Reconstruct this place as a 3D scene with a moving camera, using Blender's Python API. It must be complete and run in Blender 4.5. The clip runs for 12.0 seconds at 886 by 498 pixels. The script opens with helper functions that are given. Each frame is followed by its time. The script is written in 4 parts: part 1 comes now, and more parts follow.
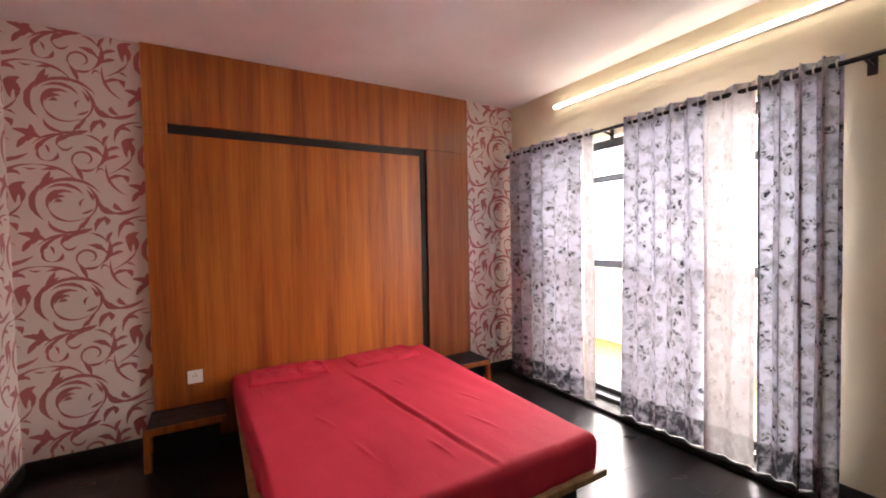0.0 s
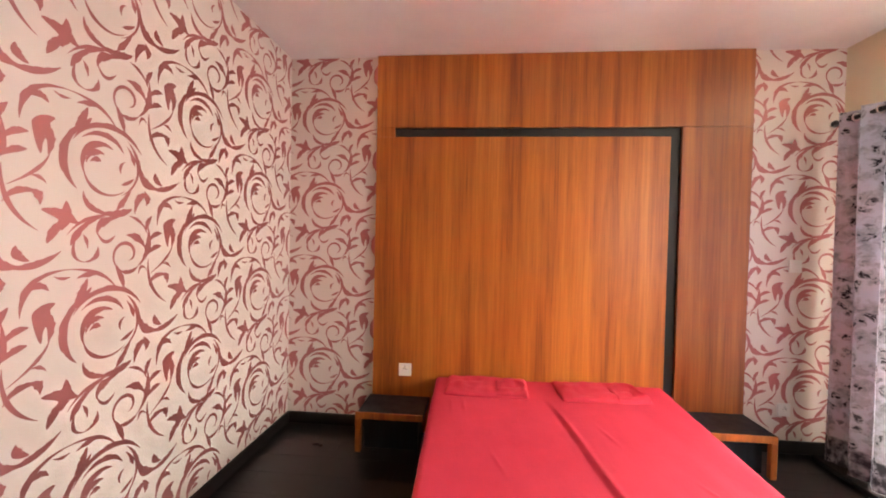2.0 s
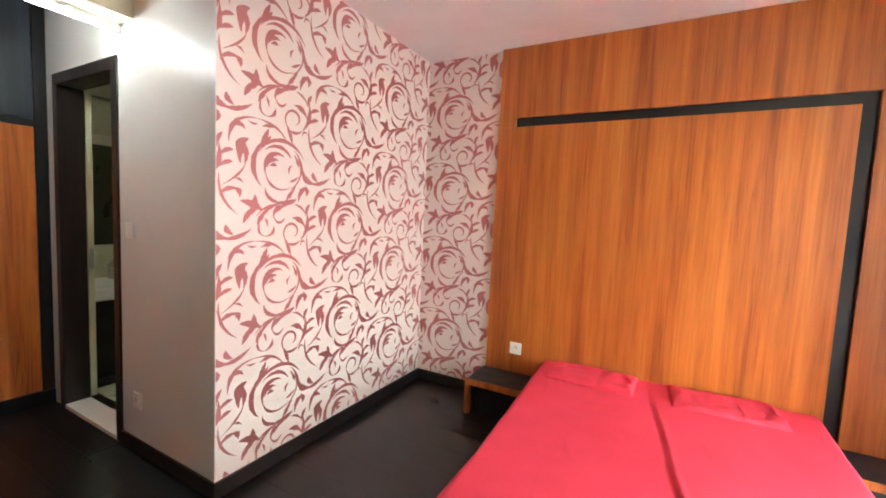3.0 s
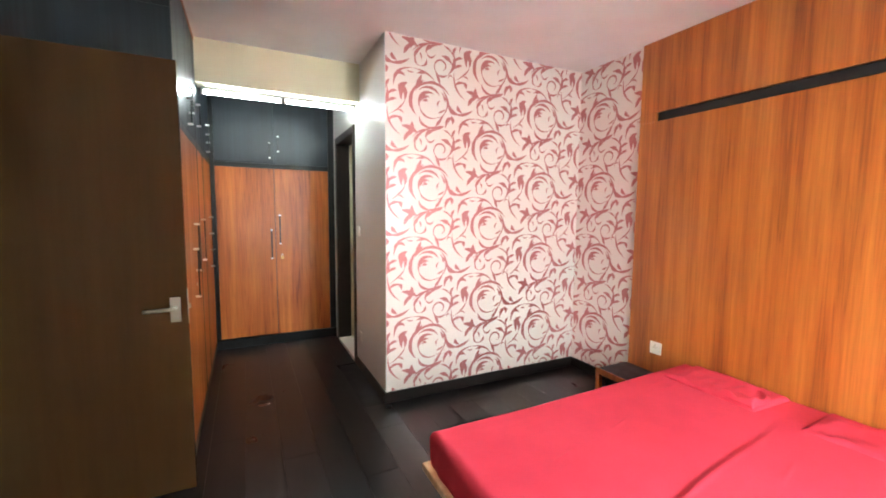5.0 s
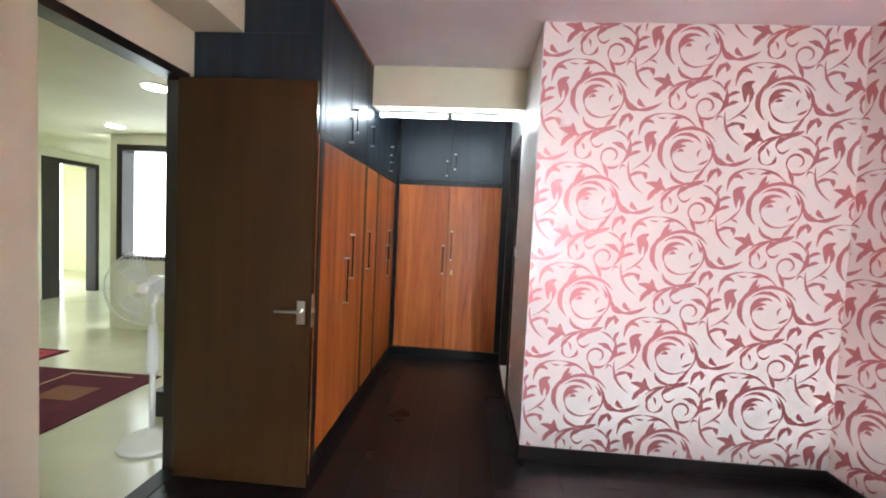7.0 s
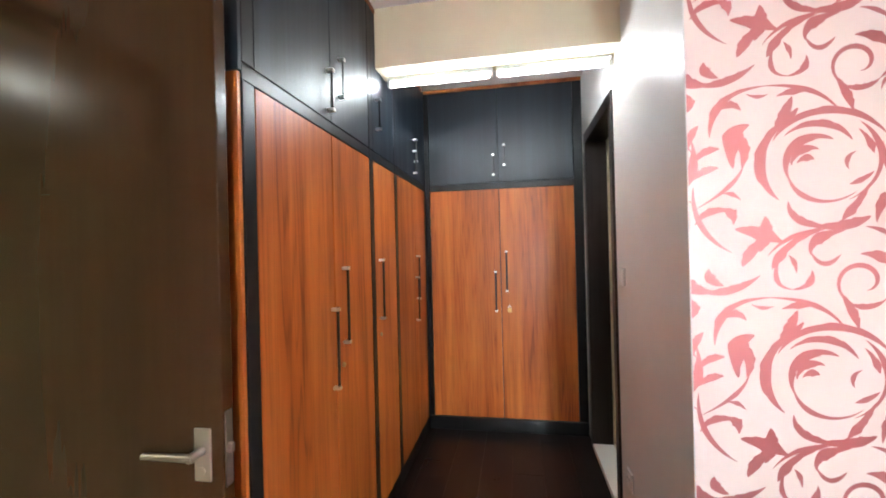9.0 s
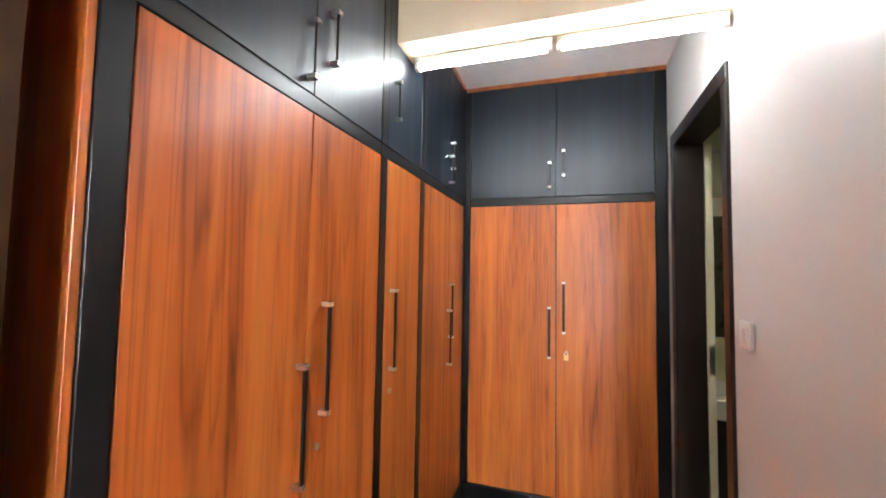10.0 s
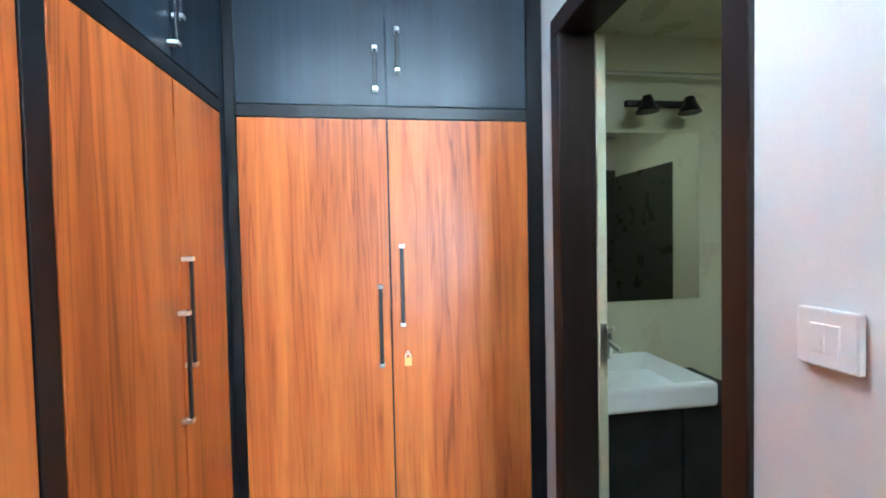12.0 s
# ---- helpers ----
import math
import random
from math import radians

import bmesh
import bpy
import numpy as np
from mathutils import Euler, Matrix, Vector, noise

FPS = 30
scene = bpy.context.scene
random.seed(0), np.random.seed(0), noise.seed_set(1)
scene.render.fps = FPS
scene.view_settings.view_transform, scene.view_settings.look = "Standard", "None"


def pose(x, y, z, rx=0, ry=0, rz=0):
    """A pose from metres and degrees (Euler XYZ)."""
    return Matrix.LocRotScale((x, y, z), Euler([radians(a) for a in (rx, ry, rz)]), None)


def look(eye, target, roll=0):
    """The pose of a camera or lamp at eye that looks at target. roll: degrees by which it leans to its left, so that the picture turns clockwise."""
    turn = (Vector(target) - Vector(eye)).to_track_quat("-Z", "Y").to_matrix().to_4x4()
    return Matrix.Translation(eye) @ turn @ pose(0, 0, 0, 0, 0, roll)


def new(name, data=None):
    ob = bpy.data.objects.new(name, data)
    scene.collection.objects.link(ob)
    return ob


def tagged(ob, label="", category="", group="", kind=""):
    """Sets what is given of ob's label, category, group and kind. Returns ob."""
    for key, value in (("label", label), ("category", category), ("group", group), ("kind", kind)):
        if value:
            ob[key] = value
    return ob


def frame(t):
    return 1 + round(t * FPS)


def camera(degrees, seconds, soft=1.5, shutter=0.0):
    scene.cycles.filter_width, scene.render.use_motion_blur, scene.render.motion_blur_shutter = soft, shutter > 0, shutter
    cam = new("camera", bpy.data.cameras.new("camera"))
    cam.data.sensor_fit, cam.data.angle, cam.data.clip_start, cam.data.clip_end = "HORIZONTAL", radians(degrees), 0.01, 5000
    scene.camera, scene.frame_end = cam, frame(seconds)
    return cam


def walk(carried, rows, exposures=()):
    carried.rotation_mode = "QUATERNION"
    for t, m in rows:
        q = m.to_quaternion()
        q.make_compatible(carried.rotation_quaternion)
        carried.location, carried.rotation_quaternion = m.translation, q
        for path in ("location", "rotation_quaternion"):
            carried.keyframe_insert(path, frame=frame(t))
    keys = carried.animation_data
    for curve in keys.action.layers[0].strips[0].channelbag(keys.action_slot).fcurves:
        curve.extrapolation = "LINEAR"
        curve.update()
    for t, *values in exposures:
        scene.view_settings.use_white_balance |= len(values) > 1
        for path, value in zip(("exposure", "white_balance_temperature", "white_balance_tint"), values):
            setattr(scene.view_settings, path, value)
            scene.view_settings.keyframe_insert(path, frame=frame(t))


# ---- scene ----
cam = camera(95.3, 12.0, soft=1.9)
PATH = [
    (0, (0.138, 0.347, 1.351), (1.136, 2.079, 1.287), -1.1),
    (0.5, (0.193, 0.404, 1.335), (0.89, 2.275, 1.217), -1.0),
    (1, (0.244, 0.505, 1.299), (0.707, 2.447, 1.182), -0.6),
    (1.5, (0.328, 0.656, 1.322), (0.561, 2.641, 1.239), 0.0),
    (2, (0.516, 0.756, 1.342), (0.339, 2.748, 1.3), 1.2),
    (2.5, (0.754, 0.76, 1.377), (0.121, 2.657, 1.326), 2.4),
    (3, (0.92, 0.679, 1.381), (-0.033, 2.43, 1.223), 2.7),
    (5, (1.895, 0.889, 1.402), (0.106, 1.765, 1.219), 0.5),
    (5.5, (1.892, 1.087, 1.368), (-0.015, 1.679, 1.258), 2.5),
    (6, (1.824, 1.28, 1.382), (-0.143, 1.616, 1.252), 3.3),
    (6.5, (1.76, 1.434, 1.374), (-0.233, 1.569, 1.278), 3.2),
    (7, (1.602, 1.415, 1.39), (-0.391, 1.28, 1.285), 2.8),
    (9, (0.433, 1.284, 1.375), (-1.536, 0.929, 1.38), -1.4),
    (9.5, (0.17, 1.263, 1.375), (-1.765, 0.756, 1.412), -1.1),
    (10, (-0.109, 1.259, 1.408), (-2.012, 0.652, 1.519), 1.0),
    (10.5, (-0.367, 1.201, 1.445), (-2.299, 0.702, 1.577), -0.3),
    (11, (-0.597, 1.196, 1.432), (-2.539, 0.726, 1.522), -1.7),
    (11.5, (-0.874, 1.21, 1.413), (-2.861, 0.985, 1.429), 0.3),
    (12, (-1.101, 1.163, 1.382), (-3.082, 1.432, 1.324), -1.2),
]

EXPOSURES = [(0, 1.0, 7300, 21), (1, 1.3, 7900, 21), (1.5, 1.5, 7900, 18), (2.5, 2.05, 6900, 8), (5, 2.3, 6200, -2), (7, 2.05, 5700, 4), (9, 2.3, 6200, 8), (9.5, 2.5, 6200, 9), (10, 2.6, 6400, 11), (10.5, 2.65, 6400, 10), (11, 2.85, 5500, 4), (12, 3.25, 4850, -3)]
walk(cam, [(t, look(eye, target, roll)) for t, eye, target, roll in PATH], EXPOSURES)

# ---------------------------------------------------------------- world and light
BATTEN = 5.2
SKY_LAMP, TUBE, HALL_LAMP, BATH_FILL, GLOW = 540, 21, 1.5, 0.75, 1.0
world = bpy.data.worlds.new("world")
scene.world = world
world.use_nodes = True
sky = world.node_tree.nodes.new("ShaderNodeTexSky")
sky.sky_type, sky.sun_disc, sky.sun_elevation, sky.sun_rotation = "NISHITA", False, radians(50), radians(70)
world.node_tree.nodes["Background"].inputs[1].default_value = 0.12
world.node_tree.links.new(sky.outputs[0], world.node_tree.nodes["Background"].inputs[0])
sun = new("sun", bpy.data.lights.new("sun", "SUN"))
sun.data.energy, sun.data.angle, sun.data.color = 1.0, radians(12), (1, 0.96, 0.9)
sun.matrix_world = look((6, 3, 9), (2.8, 1.5, 0))


def lamp_area(name, place, target, sx, sy, watts, colour=(1, 1, 1)):
    ob = new(name, bpy.data.lights.new(name, "AREA"))
    ob.data.shape, ob.data.size, ob.data.size_y, ob.data.energy, ob.data.color = "RECTANGLE", sx, sy, watts, colour
    ob.matrix_world = look(place, target)
    return ob


lamp_area("sky_light", (4.62, 2.2, 1.95), (2.8, 2.2, 1.6), 4.2, 2.1, SKY_LAMP, (0.97, 0.99, 1.0))


# ---------------------------------------------------------------- materials
def mat(name, build, rough=0.5, metal=0.0, spec=0.5):
    m = bpy.data.materials.new(name)
    m.use_nodes = True
    nt = m.node_tree
    b = nt.nodes["Principled BSDF"]
    b.inputs["Roughness"].default_value = rough
    b.inputs["Metallic"].default_value = metal
    b.inputs["Specular IOR Level"].default_value = spec
    build(nt, b)
    return m


def N(nt, kind, **kw):
    n = nt.nodes.new("ShaderNode" + kind)
    for k, v in kw.items():
        n.inputs[k.replace("_", " ")].default_value = v
    return n


def coords(nt, scale=(1, 1, 1), jitter=0.0):
    tc, mp = nt.nodes.new("ShaderNodeTexCoord"), nt.nodes.new("ShaderNodeMapping")
    mp.inputs["Scale"].default_value = scale
    nt.links.new(tc.outputs["Object"], mp.inputs["Vector"])
    if jitter:
        oi, mu = nt.nodes.new("ShaderNodeObjectInfo"), N(nt, "Math")
        mu.operation = "MULTIPLY"
        mu.inputs[1].default_value = jitter
        nt.links.new(oi.outputs["Random"], mu.inputs[0])
        nt.links.new(mu.outputs[0], mp.inputs["Location"])
    return mp.outputs[0]


def ramp(nt, fac, stops):
    r = nt.nodes.new("ShaderNodeValToRGB")
    el = r.color_ramp.elements
    while len(el) < len(stops):
        el.new(0.5)
    for e, (p, c) in zip(el, stops):
        e.position, e.color = p, (*c, 1)
    nt.links.new(fac, r.inputs[0])
    return r.outputs[0]


def noise_tex(nt, vec, scale, detail=4, rough=0.55):
    n = N(nt, "TexNoise", Scale=scale, Detail=detail, Roughness=rough)
    nt.links.new(vec, n.inputs["Vector"])
    return n.outputs["Fac"]


def bump(nt, b, fac, strength, dist=0.002):
    u = N(nt, "Bump", Strength=strength, Distance=dist)
    nt.links.new(fac, u.inputs["Height"])
    nt.links.new(u.outputs[0], b.inputs["Normal"])


def blend(nt, fac, a, c, how="MIX"):
    m = nt.nodes.new("ShaderNodeMix")
    m.data_type, m.blend_type = "RGBA", how
    for sock, v in ((m.inputs[0], fac), (m.inputs[6], a), (m.inputs[7], c)):
        if isinstance(v, (int, float)):
            sock.default_value = v
        elif isinstance(v, tuple):
            sock.default_value = (*v, 1)
        else:
            nt.links.new(v, sock)
    return m.outputs[2]


def paint(name, c, rough=0.6, vary=0.06, grain=180, strength=0.12, coat=0.0):
    def build(nt, b):
        v = coords(nt)
        big = noise_tex(nt, v, 1.7, 5)
        lo, hi = tuple(x * (1 - vary) for x in c), tuple(min(1, x * (1 + vary)) for x in c)
        nt.links.new(ramp(nt, big, [(0.3, lo), (0.7, hi)]), b.inputs["Base Color"])
        bump(nt, b, noise_tex(nt, v, grain, 3), strength, 0.001)
        rr = ramp(nt, noise_tex(nt, v, 6, 4), [(0.3, (rough * 0.85,) * 3), (0.7, (min(1, rough * 1.15),) * 3)])
        nt.links.new(rr, b.inputs["Roughness"])
        b.inputs["Coat Weight"].default_value = coat
        b.inputs["Coat Roughness"].default_value = 0.48
        b.inputs["Coat IOR"].default_value = 2.0
    return mat(name, build, rough)


def veneer(name, dark, mid, light, rough=0.35, across=14.0, bands=5.0, along=0.55, spec=0.5, streak_share=0.4, lines=0.0, relief=0.1, jitter=40.0, figure=13.0):
    """Vertical grain: fine streaks, wider bands, and a faint cathedral figure."""
    def build(nt, b):
        v = coords(nt, (1, 1, 1), jitter)
        fine, wide = nt.nodes.new("ShaderNodeMapping"), nt.nodes.new("ShaderNodeMapping")
        fine.inputs["Scale"].default_value = (across * 6, across * 6, along * 3)
        wide.inputs["Scale"].default_value = (across, across, along)
        band = nt.nodes.new("ShaderNodeMapping")
        band.inputs["Scale"].default_value = (bands, bands, 0.02)
        for q in (fine, wide, band):
            nt.links.new(v, q.inputs[0])
        f, w = noise_tex(nt, fine.outputs[0], 1, 3), noise_tex(nt, wide.outputs[0], 1, 5, 0.65)
        g = noise_tex(nt, band.outputs[0], 1, 1)
        base = ramp(nt, w, [(0.28, dark), (0.48, mid), (0.72, light)])
        streak = blend(nt, streak_share, base, ramp(nt, f, [(0.3, (0.45, 0.42, 0.4)), (0.6, (1, 1, 1))]), "MULTIPLY")
        out = blend(nt, streak_share * 1.2, streak, ramp(nt, g, [(0.35, (0.84, 0.81, 0.79)), (0.62, (1, 1, 1))]), "MULTIPLY")
        if lines:
            fig = nt.nodes.new("ShaderNodeMapping")
            fig.inputs["Scale"].default_value = (figure, figure, 0.36)
            nt.links.new(v, fig.inputs[0])
            h = N(nt, "TexNoise", Scale=1.0, Detail=3.0, Roughness=0.5, Distortion=0.35)
            nt.links.new(fig.outputs[0], h.inputs["Vector"])
            wv = N(nt, "Math")
            wv.operation = "PINGPONG"
            wv.inputs[1].default_value = 0.035
            nt.links.new(h.outputs["Fac"], wv.inputs[0])
            gr = ramp(nt, wv.outputs[0], [(0.0, (0.36, 0.28, 0.22)), (0.014, (1, 1, 1))])
            veins = blend(nt, 1.0, out, gr, "MULTIPLY")
            broken = ramp(nt, w, [(0.38, (lines,) * 3), (0.62, (lines * 0.15,) * 3)])
            out = blend(nt, broken, out, veins)
        nt.links.new(out, b.inputs["Base Color"])
        nt.links.new(ramp(nt, w, [(0.3, (rough * 1.15,) * 3), (0.7, (rough * 0.9,) * 3)]), b.inputs["Roughness"])
        bump(nt, b, f, relief, 0.0006)
    return mat(name, build, rough, 0.0, spec)


TEAK = veneer("teak_veneer", (0.24, 0.056, 0.010), (0.43, 0.117, 0.018), (0.58, 0.192, 0.036), 0.33, spec=0.65, streak_share=0.36, lines=0.3, jitter=0.0)
TEAKDOOR = veneer("teak_door_veneer", (0.26, 0.058, 0.011), (0.46, 0.115, 0.019), (0.62, 0.195, 0.042), 0.36, 8.0, 4.0, spec=0.38, streak_share=0.36, lines=0.7, figure=9.0)
WENGE = veneer("wenge_laminate", (0.007, 0.010, 0.015), (0.011, 0.017, 0.025), (0.018, 0.028, 0.041), 0.40, 16, spec=0.4)
EDGE = veneer("black_edge_laminate", (0.004, 0.004, 0.005), (0.007, 0.007, 0.008), (0.010, 0.010, 0.012), 0.35, 16, spec=0.35)
DOORWOOD = veneer("dark_door_veneer", (0.034, 0.0145, 0.005), (0.040, 0.017, 0.006), (0.046, 0.020, 0.007), 0.22, 8, 2, spec=0.36, streak_share=0.05, relief=0.0)
FRAMEWOOD = veneer("dark_frame_wood", (0.012, 0.007, 0.006), (0.02, 0.012, 0.01), (0.03, 0.019, 0.016), 0.32)
CREAM = paint("cream_wall_paint", (0.74, 0.66, 0.47))
GREYWALL = paint("pale_grey_wall_paint", (0.70, 0.69, 0.665), 0.38, 0.03, 120, 0.05)
CEIL = paint("white_ceiling_paint", (0.86, 0.82, 0.82), 0.8)
HALLPAINT = paint("hall_cream_paint", (0.78, 0.76, 0.55), 0.6)
PAPER = paint("wallpaper_ground", (0.77, 0.67, 0.62), 0.42, 0.03, 260, 0.25, 0.4)
PRINT = paint("wallpaper_scroll_print", (0.50, 0.16, 0.157), 0.48, 0.1, 300, 0.15, 0.3)
PRINT.node_tree.nodes["Principled BSDF"].inputs["Metallic"].default_value = 0.75
BLACK = paint("black_paint", (0.012, 0.012, 0.013), 0.45)
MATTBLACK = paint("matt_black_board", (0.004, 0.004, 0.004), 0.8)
SKIRT = paint("dark_skirting", (0.018, 0.014, 0.013), 0.4)
WHITEP = paint("white_plastic", (0.82, 0.81, 0.78), 0.3, 0.02, 40, 0.02)
BATHWALL = paint("bath_wall_tile", (0.62, 0.60, 0.42), 0.3, 0.05)
# for unseen surfaces added only to darken the mirror's reflection
DARKPANEL = paint("dark_reflection_panel", (0.05, 0.05, 0.035), 0.3)
CERAMIC = paint("white_ceramic", (0.85, 0.87, 0.84), 0.12, 0.01, 30, 0.0)
TAN = paint("balcony_tan_tile", (0.50, 0.29, 0.10), 0.5)
OUTWHITE = paint("white_render", (0.82, 0.82, 0.80), 0.8)
def flat(c):
    """A plain metal or mirror colour."""
    def build(nt, b):
        b.inputs["Base Color"].default_value = c
    return build


CHROME = mat("chrome", flat((0.88, 0.87, 0.86, 1)), 0.28, 1.0)
STEEL = mat("brushed_steel", flat((0.55, 0.52, 0.47, 1)), 0.33, 1.0)
BRASS = mat("brass", flat((0.72, 0.5, 0.2, 1)), 0.3, 1.0)
ALU = mat("black_aluminium", flat((0.015, 0.015, 0.017, 1)), 0.35, 0.3)
MIRROR = mat("mirror", flat((0.8, 0.82, 0.8, 1)), 0.02, 1.0)


def glass_build(nt, b):
    b.inputs["Base Color"].default_value = (1, 1, 1, 1)
    b.inputs["Transmission Weight"].default_value = 1
    b.inputs["IOR"].default_value = 1.02


GLASS = mat("clear_glass", glass_build, 0.0)


def clear_plastic(nt, b):
    b.inputs["Base Color"].default_value = (0.8, 0.9, 0.92, 1)
    b.inputs["Alpha"].default_value = 0.28


BLADE = mat("clear_blade_plastic", clear_plastic, 0.2)


def glow(name, c, strength):
    def build(nt, b):
        b.inputs["Base Color"].default_value = (*c, 1)
        b.inputs["Emission Color"].default_value = (*c, 1)
        b.inputs["Emission Strength"].default_value = strength
    return mat(name, build, 0.4)


TUBEGLOW = glow("lit_tube", (0.93, 0.98, 1.0), TUBE)
BATTENGLOW = glow("lit_led_batten", (1.0, 1.0, 0.9), BATTEN)
DOWNGLOW = glow("lit_downlight", (1.0, 0.97, 0.85), 9)
DAYGLOW = glow("overcast_daylight", (1.0, 1.0, 0.98), GLOW)


def floor_build(nt, b):
    v = coords(nt, (1, 1, 1), 30.0)
    st = nt.nodes.new("ShaderNodeMapping")
    st.inputs["Scale"].default_value = (3, 40, 1)
    nt.links.new(v, st.inputs[0])
    g = noise_tex(nt, st.outputs[0], 1, 5)
    nt.links.new(ramp(nt, g, [(0.3, (0.007, 0.0055, 0.0055)), (0.7, (0.012, 0.009, 0.009))]), b.inputs["Base Color"])
    nt.links.new(ramp(nt, noise_tex(nt, v, 2.3, 5), [(0.3, (0.27,) * 3), (0.75, (0.33,) * 3)]), b.inputs["Roughness"])
    bump(nt, b, g, 0.03, 0.0006)


FLOOR = mat("dark_laminate", floor_build, 0.3, 0.0, 0.5)


def tile_build(nt, b):
    v = coords(nt)
    nt.links.new(ramp(nt, noise_tex(nt, v, 2.5, 6), [(0.3, (0.66, 0.64, 0.48)), (0.7, (0.75, 0.73, 0.58))]), b.inputs["Base Color"])


HALLTILE = mat("pale_polished_tile", tile_build, 0.18)


def sheet_build(nt, b):
    v = coords(nt)
    nt.links.new(ramp(nt, noise_tex(nt, v, 3, 5), [(0.3, (0.60, 0.034, 0.068)), (0.7, (0.68, 0.046, 0.084))]), b.inputs["Base Color"])
    b.inputs["Specular IOR Level"].default_value = 0.25
    wr = nt.nodes.new("ShaderNodeMapping")
    wr.inputs["Scale"].default_value = (14, 5, 4)
    nt.links.new(v, wr.inputs[0])
    a, c = noise_tex(nt, wr.outputs[0], 1, 6, 0.6), noise_tex(nt, v, 700, 2)
    u1, u2 = N(nt, "Bump", Strength=0.5, Distance=0.006), N(nt, "Bump", Strength=0.15, Distance=0.0006)
    nt.links.new(a, u1.inputs["Height"])
    nt.links.new(c, u2.inputs["Height"])
    nt.links.new(u1.outputs[0], u2.inputs["Normal"])
    nt.links.new(u2.outputs[0], b.inputs["Normal"])


SHEET = mat("red_cotton_sheet", sheet_build, 0.75)


def rug_build(nt, b):
    v = coords(nt)
    pat = ramp(nt, noise_tex(nt, v, 5, 6), [(0.3, (0.085, 0.006, 0.02)), (0.7, (0.125, 0.012, 0.032))])
    nt.links.new(pat, b.inputs["Base Color"])
    bump(nt, b, noise_tex(nt, v, 400, 2), 0.6, 0.004)


RUG = mat("maroon_rug_pile", rug_build, 0.95)


def curtain_mat(name, cloth, ink, amount, thin, through_share):
    """Printed voile: leaf blots in clusters, part of the light coming through."""
    m = bpy.data.materials.new(name)
    m.use_nodes = True
    nt = m.node_tree
    nt.nodes.remove(nt.nodes["Principled BSDF"])
    v = nt.nodes.new("ShaderNodeTexCoord").outputs["UV"]
    warp = N(nt, "TexNoise", Scale=16.0, Detail=3.0)
    nt.links.new(v, warp.inputs["Vector"])
    vv = nt.nodes.new("ShaderNodeVectorMath")
    vv.operation = "MULTIPLY_ADD"
    nt.links.new(warp.outputs["Color"], vv.inputs[0])
    vv.inputs[1].default_value = (0.075, 0.075, 0)
    nt.links.new(v, vv.inputs[2])
    v1, v2 = N(nt, "TexVoronoi", Scale=17.0), N(nt, "TexVoronoi", Scale=60.0)
    for q in (v1, v2):
        nt.links.new(vv.outputs[0], q.inputs["Vector"])
    spots = ramp(nt, v1.outputs["Distance"], [(0.28, (1,) * 3), (0.50, (0,) * 3)])
    leaf = ramp(nt, v2.outputs["Distance"], [(0.40, (1,) * 3), (0.62, (0.30,) * 3)])
    patch = ramp(nt, noise_tex(nt, v, 3.4, 3), [(0.36, (0.45,) * 3), (0.5, (1,) * 3)])
    k = blend(nt, 1.0, blend(nt, 1.0, spots, leaf, "MULTIPLY"), patch, "MULTIPLY")
    wash = ramp(nt, noise_tex(nt, vv.outputs[0], 11, 4, 0.65), [(0.46, (0,) * 3), (0.68, (0.6,) * 3)])
    k = blend(nt, 1.0, k, wash, "LIGHTEN")
    hem = nt.nodes.new("ShaderNodeSeparateXYZ")
    nt.links.new(v, hem.inputs[0])
    hm = ramp(nt, hem.outputs["Y"], [(0.19, (0.95,) * 3), (0.202, (0,) * 3)])
    soft = ramp(nt, noise_tex(nt, v, 14, 4), [(0.34, (0.3,) * 3), (0.56, (1.0,) * 3)])
    k = blend(nt, 1.0, k, blend(nt, 1.0, hm, soft, "MULTIPLY"), "LIGHTEN")
    k = blend(nt, 1.0, k, (amount, amount, amount), "MULTIPLY")
    col = blend(nt, k, cloth, ink)
    d, t, s = N(nt, "BsdfDiffuse"), N(nt, "BsdfTranslucent"), nt.nodes.new("ShaderNodeMixShader")
    tr, s2 = N(nt, "BsdfTransparent"), nt.nodes.new("ShaderNodeMixShader")
    for q in (d, t):
        nt.links.new(col, q.inputs["Color"])
    s.inputs[0].default_value, s2.inputs[0].default_value = through_share, thin
    nt.links.new(d.outputs[0], s.inputs[1])
    nt.links.new(t.outputs[0], s.inputs[2])
    nt.links.new(col, tr.inputs["Color"])
    nt.links.new(s.outputs[0], s2.inputs[1])
    nt.links.new(tr.outputs[0], s2.inputs[2])
    nt.links.new(s2.outputs[0], nt.nodes["Material Output"].inputs["Surface"])
    return m


PRINTED = curtain_mat("printed_curtain_cloth", (0.61, 0.635, 0.73), (0.03, 0.03, 0.037), 1.0, 0.0, 0.062)
SHEER = curtain_mat("white_sheer_cloth", (0.80, 0.80, 0.82), (0.35, 0.34, 0.33), 0.6, 0.0, 0.062)
FOLIAGE = paint("ground_grass", (0.07, 0.10, 0.04), 0.9)

# ---------------------------------------------------------------- mesh helpers
ORIGIN = {}


def thing(name, at, label, category, group="", kind=""):
    ob = new(name)
    ob.location = at
    ob.empty_display_size = 0.1
    ORIGIN[ob] = Vector(at)
    return tagged(ob, label, category, group, kind)


def mesh_of(name, bm, material, smooth=False):
    me = bpy.data.meshes.new(name)
    if smooth:
        for f in bm.faces:
            f.smooth = True
    bm.to_mesh(me)
    bm.free()
    me.materials.append(material)
    return me


